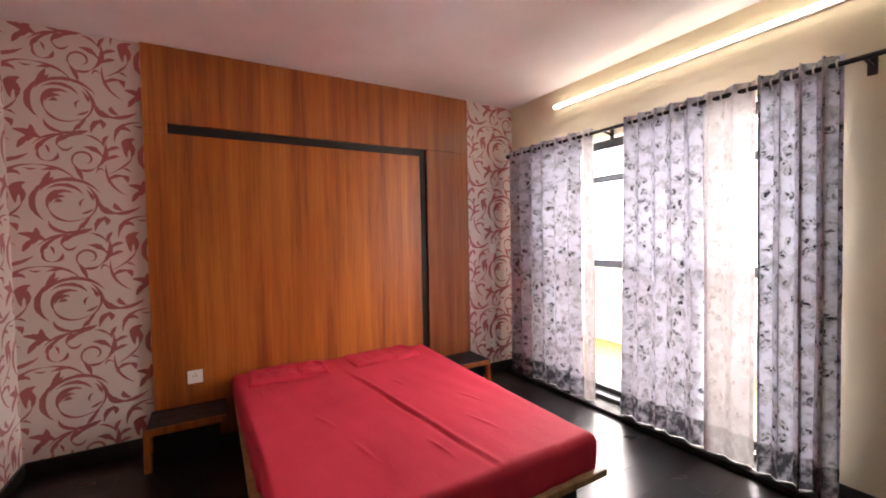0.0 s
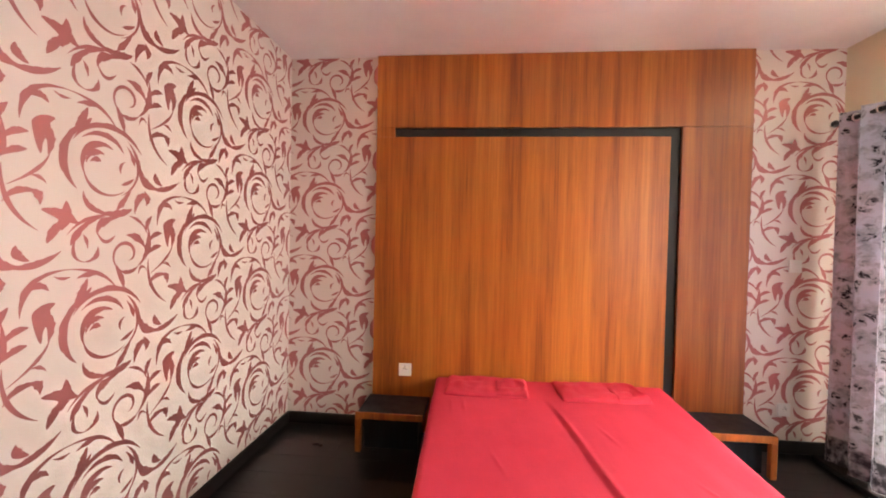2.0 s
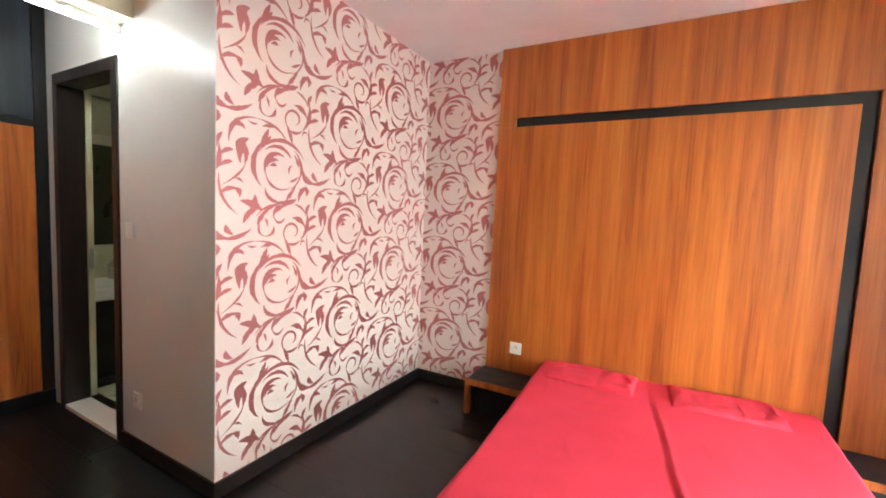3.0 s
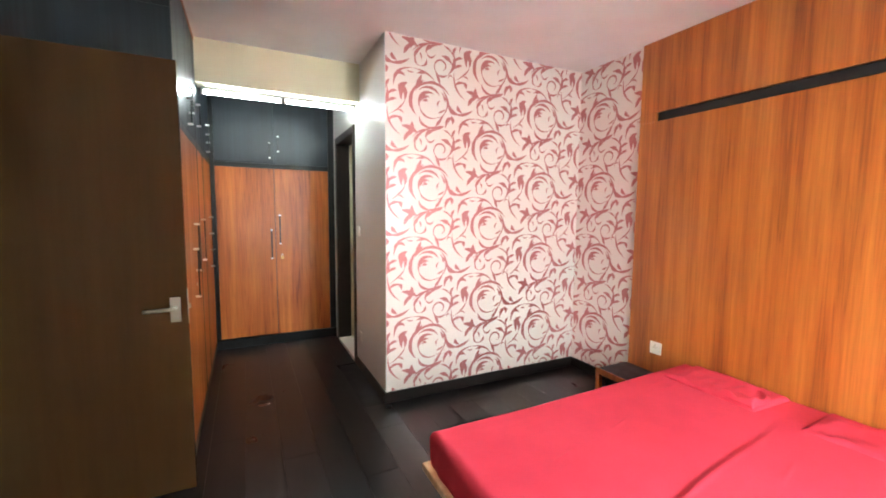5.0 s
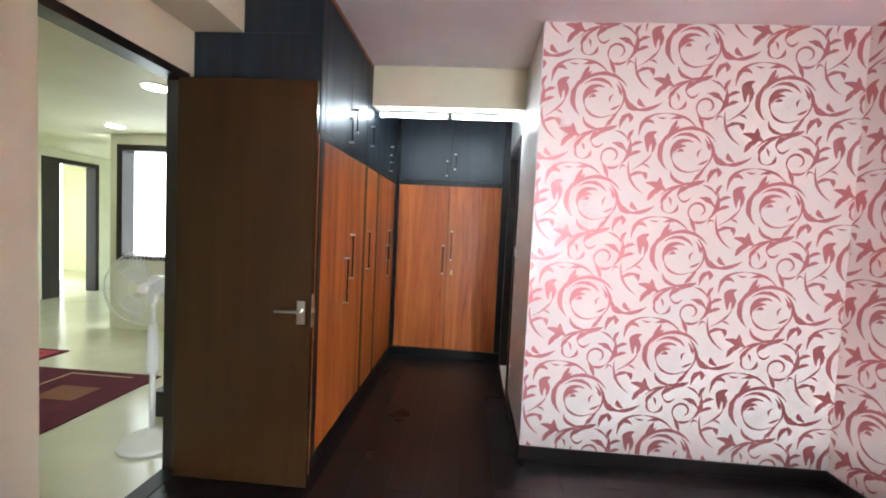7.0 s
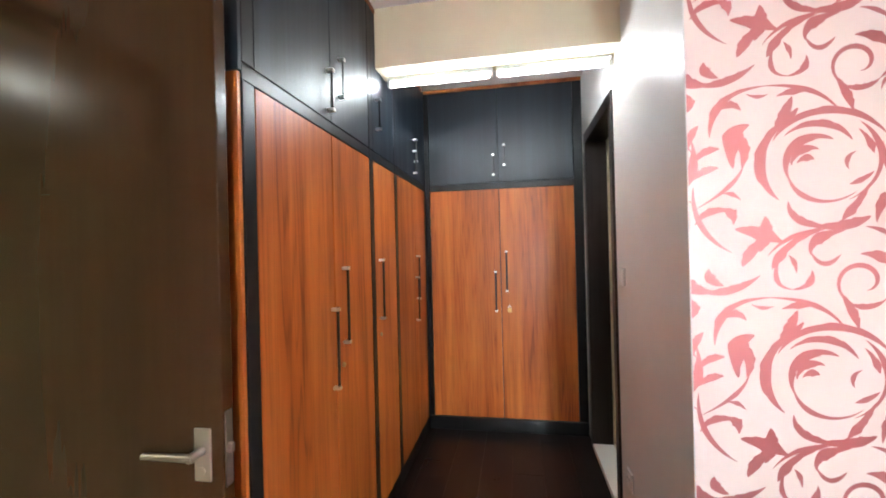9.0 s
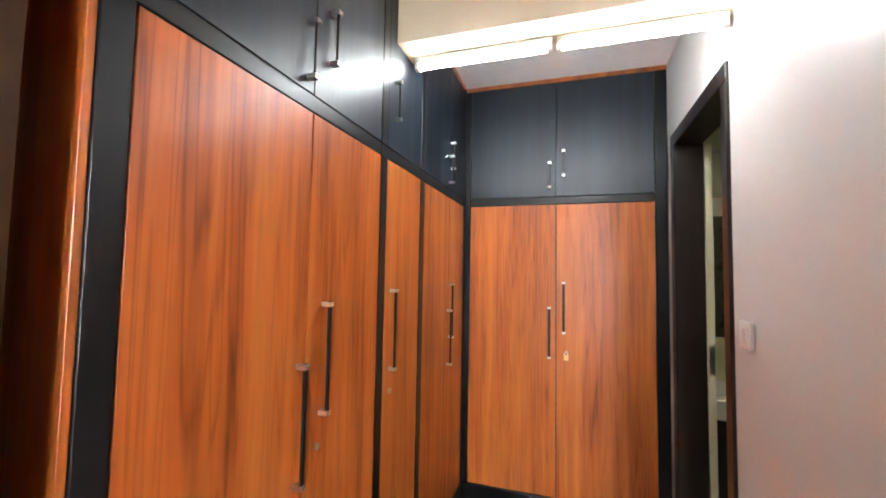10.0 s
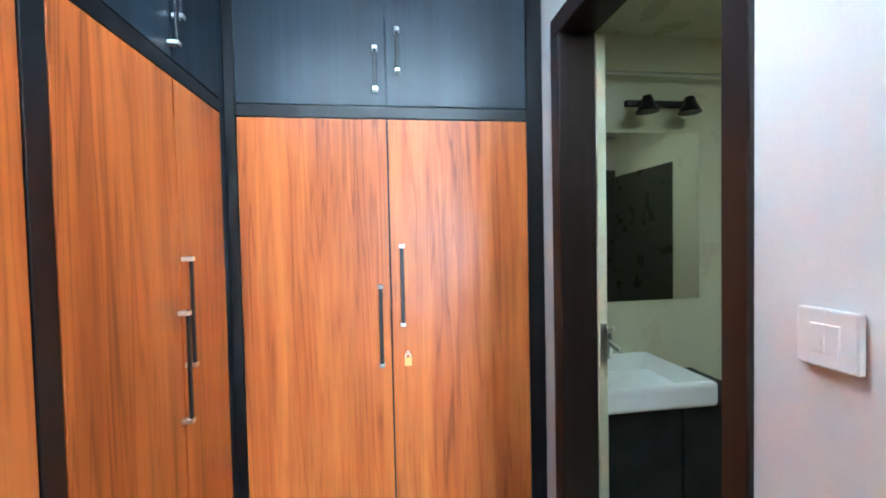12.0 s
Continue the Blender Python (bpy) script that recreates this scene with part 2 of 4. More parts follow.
def part(name, bm, material, parent, label="", smooth=False):
    """One mesh under a thing or a part; bm is in world metres."""
    at = ORIGIN[parent]
    bmesh.ops.translate(bm, vec=-at, verts=bm.verts)
    ob = new(name, mesh_of(name, bm, material, smooth))
    ob.parent = parent
    ORIGIN[ob] = at
    return tagged(ob, label) if label else ob


def structure(name, bm, material, label="", category="", smooth=False, parent=None):
    ob = new(name, mesh_of(name, bm, material, smooth))
    ORIGIN[ob] = Vector((0, 0, 0))
    if parent:
        ob.parent = parent
        return ob
    return tagged(ob, label, category or name.split("_")[0], kind="structure")


def box(lo, hi, bevel=0.0, bm=None, seg=1):
    bm = bm or bmesh.new()
    c = [(a + b) / 2 for a, b in zip(lo, hi)]
    s = [abs(b - a) for a, b in zip(lo, hi)]
    vs = bmesh.ops.create_cube(bm, size=1, matrix=Matrix.Translation(c) @ Matrix.Diagonal((*s, 1)))["verts"]
    if bevel:
        es = {e for v in vs for e in v.link_edges}
        bmesh.ops.bevel(bm, geom=list(es), offset=bevel, segments=seg, affect="EDGES", profile=0.5)
    return bm


def rod(a, b, r, seg=12, bm=None, r2=None):
    bm = bm or bmesh.new()
    a, b = Vector(a), Vector(b)
    d = b - a
    m = Matrix.Translation((a + b) / 2) @ d.to_track_quat("Z", "Y").to_matrix().to_4x4()
    bmesh.ops.create_cone(bm, cap_ends=True, segments=seg, radius1=r, radius2=r if r2 is None else r2, depth=d.length, matrix=m)
    return bm


def ring(c, axis, R, r, seg=24, sub=8, bm=None):
    bm = bm or bmesh.new()
    q = Vector(axis).to_track_quat("Z", "Y")
    rows = []
    for i in range(seg):
        a = 2 * math.pi * i / seg
        rows.append([bm.verts.new(Vector(c) + q @ Vector(((R + r * math.cos(u)) * math.cos(a), (R + r * math.cos(u)) * math.sin(a), r * math.sin(u))))
                     for u in [2 * math.pi * j / sub for j in range(sub)]])
    for i in range(seg):
        for j in range(sub):
            bm.faces.new((rows[i][j], rows[(i + 1) % seg][j], rows[(i + 1) % seg][(j + 1) % sub], rows[i][(j + 1) % sub]))
    return bm


def lathe(c, profile, seg=24, bm=None):
    """A turned shape about the upright through c; profile of (radius, height)."""
    bm = bm or bmesh.new()
    rows = [[bm.verts.new((c[0] + r * math.cos(2 * math.pi * i / seg), c[1] + r * math.sin(2 * math.pi * i / seg), c[2] + z)) for i in range(seg)] for r, z in profile]
    for a, b in zip(rows, rows[1:]):
        for i in range(seg):
            bm.faces.new((a[i], a[(i + 1) % seg], b[(i + 1) % seg], b[i]))
    bm.faces.new(rows[0][::-1])
    bm.faces.new(rows[-1])
    return bm


# ---------------------------------------------------------------- the plan, in metres
XL, XR, YN, YS, H = -0.843, 2.815, 3.56, -0.10, 2.615
XF, YC, YP = -2.635, 0.60, 1.78          # far wardrobe front, side wardrobe front, passage wall
BASE_H = 0.085

# floor, ceiling, walls
structure("floor", box((XF - 0.7, YS, -0.1), (XR + 0.2, YN + 0.2, -0.006)), BLACK, "dark laminate bedroom floor", "floor")
structure("ceiling", box((XF - 0.7, YS - 0.10, H), (XR + 0.2, YN + 0.2, H + 0.12)), CEIL, "white painted bedroom ceiling", "ceiling")
wall_n = structure("wall_north", box((XL - 0.12, YN, 0), (XR + 0.2, YN + 0.15, H)), PAPER, "pale wallpaper wall with rose scroll print", "wall")
wall_w = structure("wall_west", box((XL - 0.12, YP, 0), (XL, YN, H)), PAPER, "pale wallpaper wall with rose scroll print", "wall")
WX0, WX1 = -2.53, -1.71                   # bathroom door, outside of its frame
bm = box((XF - 0.02, YP, 0), (WX0 + 0.06, YP + 0.12, H))
box((WX1 - 0.06, YP, 0), (XL - 0.12, YP + 0.12, H), bm=bm)
box((WX0 + 0.06, YP, 2.10), (WX1 - 0.06, YP + 0.12, H), bm=bm)
box((XL - 0.12, YP - 0.003, 0), (XL - 0.0015, YP, H), bm=bm)
structure("wall_passage", bm, GREYWALL, "pale grey painted passage wall", "wall")
structure("wall_far", box((XF - 0.7, YS, 0), (XF - 0.62, YP + 0.12, H)), CREAM, "plain wall behind wardrobe", "wall")
DX0, DX1, DH = -0.46, 0.285, 2.13          # bedroom doorway
bm = box((XF - 0.7, YS - 0.10, 0), (DX0, YS, H))
box((DX1, YS - 0.10, 0), (XR + 0.2, YS, H), bm=bm)
box((DX0, YS - 0.10, DH), (DX1, YS, H), bm=bm)
structure("wall_south", bm, CREAM, "cream painted wall with doorway", "wall")
WY0, WY1, WZ0, WZ1 = 1.16, 3.14, 0.05, 2.09
bm = box((XR, YS, 0), (XR + 0.2, WY0, H))
box((XR, WY1, 0), (XR + 0.2, YN, H), bm=bm)
box((XR, WY0, WZ1), (XR + 0.2, WY1, H), bm=bm)
box((XR, WY0, 0), (XR + 0.2, WY1, WZ0), bm=bm)
structure("wall_east", bm, CREAM, "cream painted window wall", "wall")
structure("beam_south", box((-0.498, YS, 2.36), (XR, 0.175, H - 0.002)), CREAM, "cream painted ceiling beam over doorway", "beam")
structure("beam_passage", box((-1.70, YC, 2.31), (-1.535, YP, H - 0.002)), CREAM, "cream painted beam across the passage", "beam")


def base(name, lo, hi):
    structure(name, box((*lo, 0), (*hi, BASE_H), 0.004), SKIRT, "dark wooden skirting along the wall", "baseboard")


base("baseboard_1", (XL, YP - 0.016), (XL + 0.014, YN))
base("baseboard_2", (XL + 0.014, YN - 0.014), (-0.215, YN))
base("baseboard_3", (2.26, YN - 0.014), (XR - 0.014, YN))
base("baseboard_4", (WX1 + 0.002, YP - 0.017), (XL, YP - 0.003))
base("baseboard_5", (XR - 0.014, YS + 0.01), (XR, WY0 - 0.04))
base("baseboard_6", (XR - 0.014, WY1 + 0.04), (XR, YN))
base("baseboard_7", (DX1 + 0.06, YS), (XR - 0.014, YS + 0.014))


# ---------------------------------------------------------------- wallpaper scrolls
def ribbon(out, pts, w, peak=0.5):
    """A tapered brush stroke along pts; peak says where it is widest."""
    n = len(pts)
    left, right = [], []
    for i, p in enumerate(pts):
        q = pts[min(i + 1, n - 1)] - pts[max(i - 1, 0)]
        q = Vector((-q.y, q.x)).normalized()
        s = i / (n - 1)
        k = (s / peak if s < peak else (1 - s) / (1 - peak)) ** 0.7
        k = max(k, 0.07) * (1 + 0.10 * math.sin(9 * s + 7 * w))
        tooth = 1 + (0.38 * (1 - (s * 4.3) % 1) - 0.15 if w >= 20 else 0)
        left.append(p + q * w * 0.46 * k * tooth)
        right.append(p - q * w * 0.46 * k)
    out.append((left, right))


def arc(out, c, r0, r1, a0, a1, w, peak=0.5, n=24, squash=1.0):
    pts = []
    for i in range(n + 1):
        s = i / n
        r, a = r0 + (r1 - r0) * s, radians(a0 + (a1 - a0) * s)
        pts.append(Vector((c[0] + r * math.cos(a), c[1] + r * math.sin(a) * squash)))
    ribbon(out, pts, w, peak)


def curl(out, a, b, c, w, peak=0.5, n=18):
    a, b, c = Vector(a), Vector(b), Vector(c)
    ribbon(out, [a * (1 - s) ** 2 + b * 2 * s * (1 - s) + c * s * s for s in [i / n for i in range(n + 1)]], w, peak)


def motif():
    """One repeat of the scroll, in millimetres about the middle of the large swirl."""
    o = []
    arc(o, (5, -5), 152, 150, 226, 112, 34, 0.45, squash=0.93)
    arc(o, (5, -10), 138, 172, 148, 26, 26, 0.55, squash=0.93)
    arc(o, (0, -5), 112, 96, 138, 34, 24, 0.6)
    arc(o, (8, -8), 146, 128, 52, -62, 17, 0.3, squash=0.93)
    arc(o, (8, -8), 122, 122, 44, 8, 20, 0.7)
    curl(o, (118, -70), (95, -120), (50, -168), 26, 0.75)
    arc(o, (0, -12), 74, 84, 62, 214, 30, 0.4)
    arc(o, (0, -12), 80, 118, 196, 318, 15, 0.4)
    arc(o, (-18, -14), 46, 50, 66, 178, 24, 0.45)
    arc(o, (-20, -20), 22, 36, 70, 160, 22, 0.4)
    arc(o, (98, -12), 30, 34, 108, 214, 14, 0.6)
    curl(o, (70, -72), (105, -62), (128, -40), 18, 0.4)
    curl(o, (-112, 78), (-84, 120), (-62, 178), 34, 0.6)
    curl(o, (-48, 146), (-58, 130), (-95, 100), 20)
    # vine under the swirl
    curl(o, (-78, -112), (-78, -178), (22, -186), 26, 0.55)
    curl(o, (-40, -180), (60, -196), (118, -160), 32, 0.7)
    curl(o, (104, -188), (168, -196), (196, -262), 14, 0.3)
    curl(o, (30, -186), (-84, -196), (-132, -264), 13, 0.5)
    curl(o, (10, -192), (-84, -212), (-122, -300), 26, 0.8)
    curl(o, (-96, -250), (-140, -352), (-68, -358), 14, 0.5)
    curl(o, (-74, -358), (-18, -352), (-24, -304), 20, 0.6)
    curl(o, (-80, -262), (-62, -280), (-62, -312), 15, 0.5)
    curl(o, (58, -196), (-34, -210), (-26, -262), 32, 0.45)
    curl(o, (-28, -250), (0, -318), (46, -262), 17, 0.6)
    # dark flower
    curl(o, (-212, -186), (-150, -190), (-92, -228), 46, 0.5)
    curl(o, (-136, -152), (-128, -200), (-152, -250), 44, 0.5)
    curl(o, (-196, -292), (-176, -240), (-128, -208), 36, 0.4)
    # small spiral and its spray
    arc(o, (95, -338), 24, 66, -70, 250, 17, 0.5, 20)
    arc(o, (95, -338), 66, 70, 246, 320, 20, 0.3)
    curl(o, (46, -372), (74, -420), (84, -466), 28, 0.45)
    curl(o, (148, -384), (214, -330), (196, -226), 30, 0.55)
    curl(o, (92, -262), (152, -258), (184, -316), 32, 0.45)
    curl(o, (196, -292), (222, -248), (268, -252), 26, 0.6)
    curl(o, (186, -250), (184, -212), (214, -182), 26, 0.6)
    curl(o, (192, -340), (222, -306), (264, -306), 26, 0.6)
    # long arch over the next swirl
    curl(o, (-272, -516), (-272, -384), (-128, -380), 24, 0.35)
    curl(o, (-140, -380), (8, -378), (58, -476), 15, 0.5)
    curl(o, (-252, -440), (-214, -408), (-190, -444), 26, 0.5)
    curl(o, (-100, -412), (-58, -394), (-20, -404), 22, 0.5)
    curl(o, (-176, -398), (-150, -416), (-120, -404), 12, 0.5)
    # bud on its stem
    curl(o, (-170, 108), (-232, 96), (-214, -12), 58, 0.5)
    curl(o, (-206, 96), (-170, 40), (-192, -10), 34, 0.5)
    curl(o, (-186, 0), (-196, -60), (-312, -124), 13, 0.5)
    curl(o, (-318, -60), (-330, -190), (-222, -252), 19, 0.45)
    curl(o, (-316, -172), (-288, -116), (-218, -134), 24, 0.6)
    curl(o, (-250, -128), (-210, -130), (-216, -172), 30, 0.5)
    curl(o, (-242, -84), (-216, -78), (-196, -104), 14)
    curl(o, (-322, -110), (-356, -66), (-366, -120), 13, 0.6)
    # crescent leaf
    curl(o, (-366, -258), (-362, -372), (-262, -362), 38, 0.55)
    curl(o, (-300, -364), (-220, -372), (-152, -318), 28, 0.4)
    curl(o, (-282, -298), (-292, -330), (-246, -346), 34, 0.5)
    # fan leaf
    curl(o, (-384, 120), (-376, 206), (-320, 196), 34, 0.55)
    curl(o, (-340, 214), (-312, 186), (-330, 156), 30, 0.5)
    return o


MOTIF = motif()


def wallpaper_print(name, wall, at, u_dir, normal, u0, u1, u_swirl, skip):
    """Prints the scroll over the wall from u0 to u1; columns 515 mm apart, dropped by half a repeat."""
    du, dv = 0.515, 0.594
    bm = bmesh.new()
    for i in range(-2 + math.floor((u0 - u_swirl) / du), 3 + math.ceil((u1 - u_swirl) / du)):
        for j in range(-1, 7):
            cu, cv = u_swirl + i * du, 1.005 + (j - 2) * dv + (0.297 if i % 2 else 0)
            for left, right in MOTIF:
                us = [cu + p.x * 0.001 * skip for p in left + right]
                vs = [cv + p.y * 0.001 for p in left + right]
                if max(us) < u0 or min(us) > u1 or max(vs) < 0.05 or min(vs) > H:
                    continue
                a = [bm.verts.new((cu + p.x * 0.001 * skip, cv + p.y * 0.001, 0)) for p in left]
                b = [bm.verts.new((cu + p.x * 0.001 * skip, cv + p.y * 0.001, 0)) for p in right]
                for k in range(len(a) - 1):
                    bm.faces.new((a[k], b[k], b[k + 1], a[k + 1]))
    for co, no in (((u0, 0, 0), (-1, 0, 0)), ((u1, 0, 0), (1, 0, 0)), ((0, BASE_H, 0), (0, -1, 0)), ((0, H - 0.002, 0), (0, 1, 0))):
        bmesh.ops.bisect_plane(bm, geom=bm.verts[:] + bm.edges[:] + bm.faces[:], plane_co=co, plane_no=no, clear_outer=True)
    n = Vector(normal)
    for k, v in enumerate(bm.verts):
        v.co = Vector(at) + Vector(u_dir) * v.co.x + Vector((0, 0, v.co.y)) + n * (0.0006 + 0.00002 * (k % 7))
    for f in bm.faces:
        if f.normal.dot(n) < 0:
            f.normal_flip()
    ob = structure(name, bm, PRINT, parent=wall)
    ob["kind"] = "stuff"
    return ob


wallpaper_print("scroll_print", wall_w, (XL, 0, 0), (0, 1, 0), (1, 0, 0), YP, YN, 2.11, 1)
wallpaper_print("scroll_print", wall_n, (0, YN, 0), (1, 0, 0), (0, -1, 0), XL, -0.21, -0.60, 1)
wallpaper_print("scroll_print", wall_n, (0, YN, 0), (1, 0, 0), (0, -1, 0), 2.255, XR, 2.66, 1)

# ---------------------------------------------------------------- headboard wall
PY = 3.527
hp = thing("headboard_panel", (1.02, YN, 0), "tall teak veneer headboard panel with a black recessed groove", "headboard")
part("backing", box((-0.205, PY + 0.022, 0), (2.25, YN - 0.0005, H - 0.004)), BLACK, hp, "black recess behind the veneer")
part("main_board", box((-0.209, PY, 0), (1.75, PY + 0.022, 2.052), 0.0015), TEAK, hp)
part("top_board", box((-0.209, PY, 2.116), (2.254, PY + 0.022, H - 0.004), 0.0015), TEAK, hp)
part("side_board", box((1.82, PY, 0), (2.254, PY + 0.022, 2.1145), 0.0015), TEAK, hp)
part("end_block", box((-0.209, PY, 2.0525), (-0.08, PY + 0.022, 2.1155)), TEAK, hp)


def wall_plate(name, c, along, out, w, h, label, category, rockers=1, depth=0.009):
    """A plate flat on a wall: along is its width, out points into the room."""
    c, a, o, z = Vector(c), Vector(along), Vector(out), Vector((0, 0, 1))
    ob = thing(name, c, label, category)
    m = Matrix((a, z, o)).transposed().to_4x4()
    m.translation = c

    def slab(x0, x1, y0, y1, z0, z1, bev):
        bm = box((x0, y0, z0), (x1, y1, z1), bev, seg=2)
        bm.transform(m)
        return bm
    part("plate", slab(-w / 2, w / 2, -h / 2, h / 2, 0, depth, 0.003), WHITEP, ob)
    step = w * 0.5 / rockers
    for i in range(rockers):
        x = -w * 0.25 + i * step
        part("rocker" if "switch" in name else "insert", slab(x + 0.001, x + step - 0.001, -h * 0.25, h * 0.25, depth - 0.001, depth + 0.003, 0.001), WHITEP, ob)
    if "socket" in name:
        for x, y in ((-0.009, 0.006), (0.009, 0.006), (0, 0.02)):
            part("pin_hole", slab(x - 0.0025, x + 0.0025, y - 0.004, y + 0.004, depth + 0.0031, depth + 0.0036, 0), BLACK, ob)
    return ob


wall_plate("wall_socket", (0.022, PY, 0.437), (1, 0, 0), (0, -1, 0), 0.088, 0.088, "white plastic wall socket on the veneer panel", "socket")
wall_plate("light_switch", (2.555, YN, 1.223), (1, 0, 0), (0, -1, 0), 0.078, 0.082, "white plastic light switch on the wallpaper", "light switch", 2)
wall_plate("wall_socket", (2.518, YN, 0.285), (1, 0, 0), (0, -1, 0), 0.08, 0.085, "white plastic wall socket low on the wallpaper", "socket")
wall_plate("light_switch", (-1.583, YP - 0.003, 1.229), (1, 0, 0), (0, -1, 0), 0.08, 0.083, "white plastic light switch beside the bathroom door", "light switch", 2, 0.014)
wall_plate("wall_socket", (-1.536, YP - 0.003, 0.30), (1, 0, 0), (0, -1, 0), 0.08, 0.088, "white plastic wall socket near the skirting", "socket")

# ---------------------------------------------------------------- bed and bedside tables
bed = thing("double_bed", (1.0, 2.6, 0), "low wooden platform bed on a dark plinth", "bed")
BX0, BX1, BY0 = 0.25, 1.735, 1.595
part("platform", box((BX0, BY0, 0.2), (BX1, PY - 0.001, 0.235), 0.004), veneer("bed_edge_wood", (0.30, 0.17, 0.08), (0.42, 0.26, 0.13), (0.52, 0.34, 0.19), 0.45), bed, "light wooden platform edge")
part("plinth", box((BX0 + 0.10, BY0 + 0.10, 0), (BX1 - 0.10, PY - 0.01, 0.2)), WENGE, bed, "dark recessed plinth")


def mattress():
    x0, x1, y0, y1, z0, z1, r = 0.235, 1.735, 1.618, 3.515, 0.235, 0.408, 0.034
    bm = bmesh.new()
    nx, ny = 190, 210

    def edge(s, lo, hi):
        """Position and how near the rim, 0 in the middle and 1 on the side."""
        return lo + (hi - lo) * s
    grid = []
    for i in range(nx + 1):
        col = []
        for j in range(ny + 1):
            y = edge(j / ny, y0, y1)
            k = min(1, (y1 - y) / 1.3)
            x0, x1 = 0.24 + 0.045 * k, 1.735 - 0.045 * k
            x = edge(i / nx, x0, x1)
            d = min(x - x0, x1 - x, y - y0, y1 - y)
            drop = r - math.sqrt(max(0, r * r - max(0, r - d) ** 2))
            z = z1 - drop
            cx = 0.96 + (3.1 - y) * 0.13 + 0.012 * noise.noise((0, y * 3, 1))
            fold = (0.35 + 0.9 * abs(noise.noise((0, y * 2.3, 8)))) * (0.010 * math.exp(-((x - cx) / 0.014) ** 2) - 0.008 * math.exp(-((x - cx + 0.03) / 0.012) ** 2)) * min(1, max(0, (3.2 - y) * 4))
            side = 0.006 / (1 + math.exp(-(x - cx) / 0.02))
            w = noise.noise((x * 9 + y * 1.5, y * 1.8, 0)) * 0.0032 + noise.noise((x * 3, y * 2.5, 5)) * 0.006
            for a, b, g in ((0.62, 2.45, 0.3), (0.70, 2.05, 0.2), (1.42, 2.3, 0.3), (0.38, 3.05, 0.1), (0.45, 3.05, 0.1), (1.16, 2.75, 0.25), (1.30, 2.0, 0.25), (1.0, 1.9, 0.15)):
                w += 0.006 * math.exp(-((x - a - (b - y) * g) / 0.007) ** 2 - ((y - b) / 0.08) ** 2)
            z += (fold + side + w) * min(1, d / 0.06)
            out = 0.006 * noise.noise((x * 6, y * 6, 2)) if d < 0.03 else 0
            col.append(bm.verts.new((x + out, y + out, z)))
        grid.append(col)
    for i in range(nx):
        for j in range(ny):
            bm.faces.new((grid[i][j], grid[i + 1][j], grid[i + 1][j + 1], grid[i][j + 1]))
    rim = [grid[i][0] for i in range(nx + 1)] + [grid[nx][j] for j in range(1, ny + 1)] + [grid[i][ny] for i in range(nx - 1, -1, -1)] + [grid[0][j] for j in range(ny - 1, 0, -1)]
    prev = rim
    mid = Vector(((x0 + x1) / 2, (y0 + y1) / 2, 0))
    for k in range(1, 7):
        z = (z1 - r) + (z0 + 0.001 - z1 + r) * k / 6
        row = []
        for v in rim:
            tuck = 0.012 * noise.noise((v.co.x * 12, v.co.y * 12, z * 3)) * (k / 6) - 0.02 * max(0, k / 6 - 0.7)
            d = (v.co - mid)
            d.z = 0
            p = v.co + d.normalized() * tuck
            row.append(bm.verts.new((p.x, min(p.y, PY - 0.002), z)))
        for a in range(len(rim)):
            b = (a + 1) % len(rim)
            bm.faces.new((prev[a], row[a], row[b], prev[b]))
        prev = row
    bm.faces.new(prev)
    bmesh.ops.recalc_face_normals(bm, faces=bm.faces)
    return bm


mt = thing("mattress", (1.0, 2.6, 0.235), "mattress under a creased coral-red cotton sheet", "mattress")
part("fitted_sheet", mattress(), SHEET, mt, smooth=True)


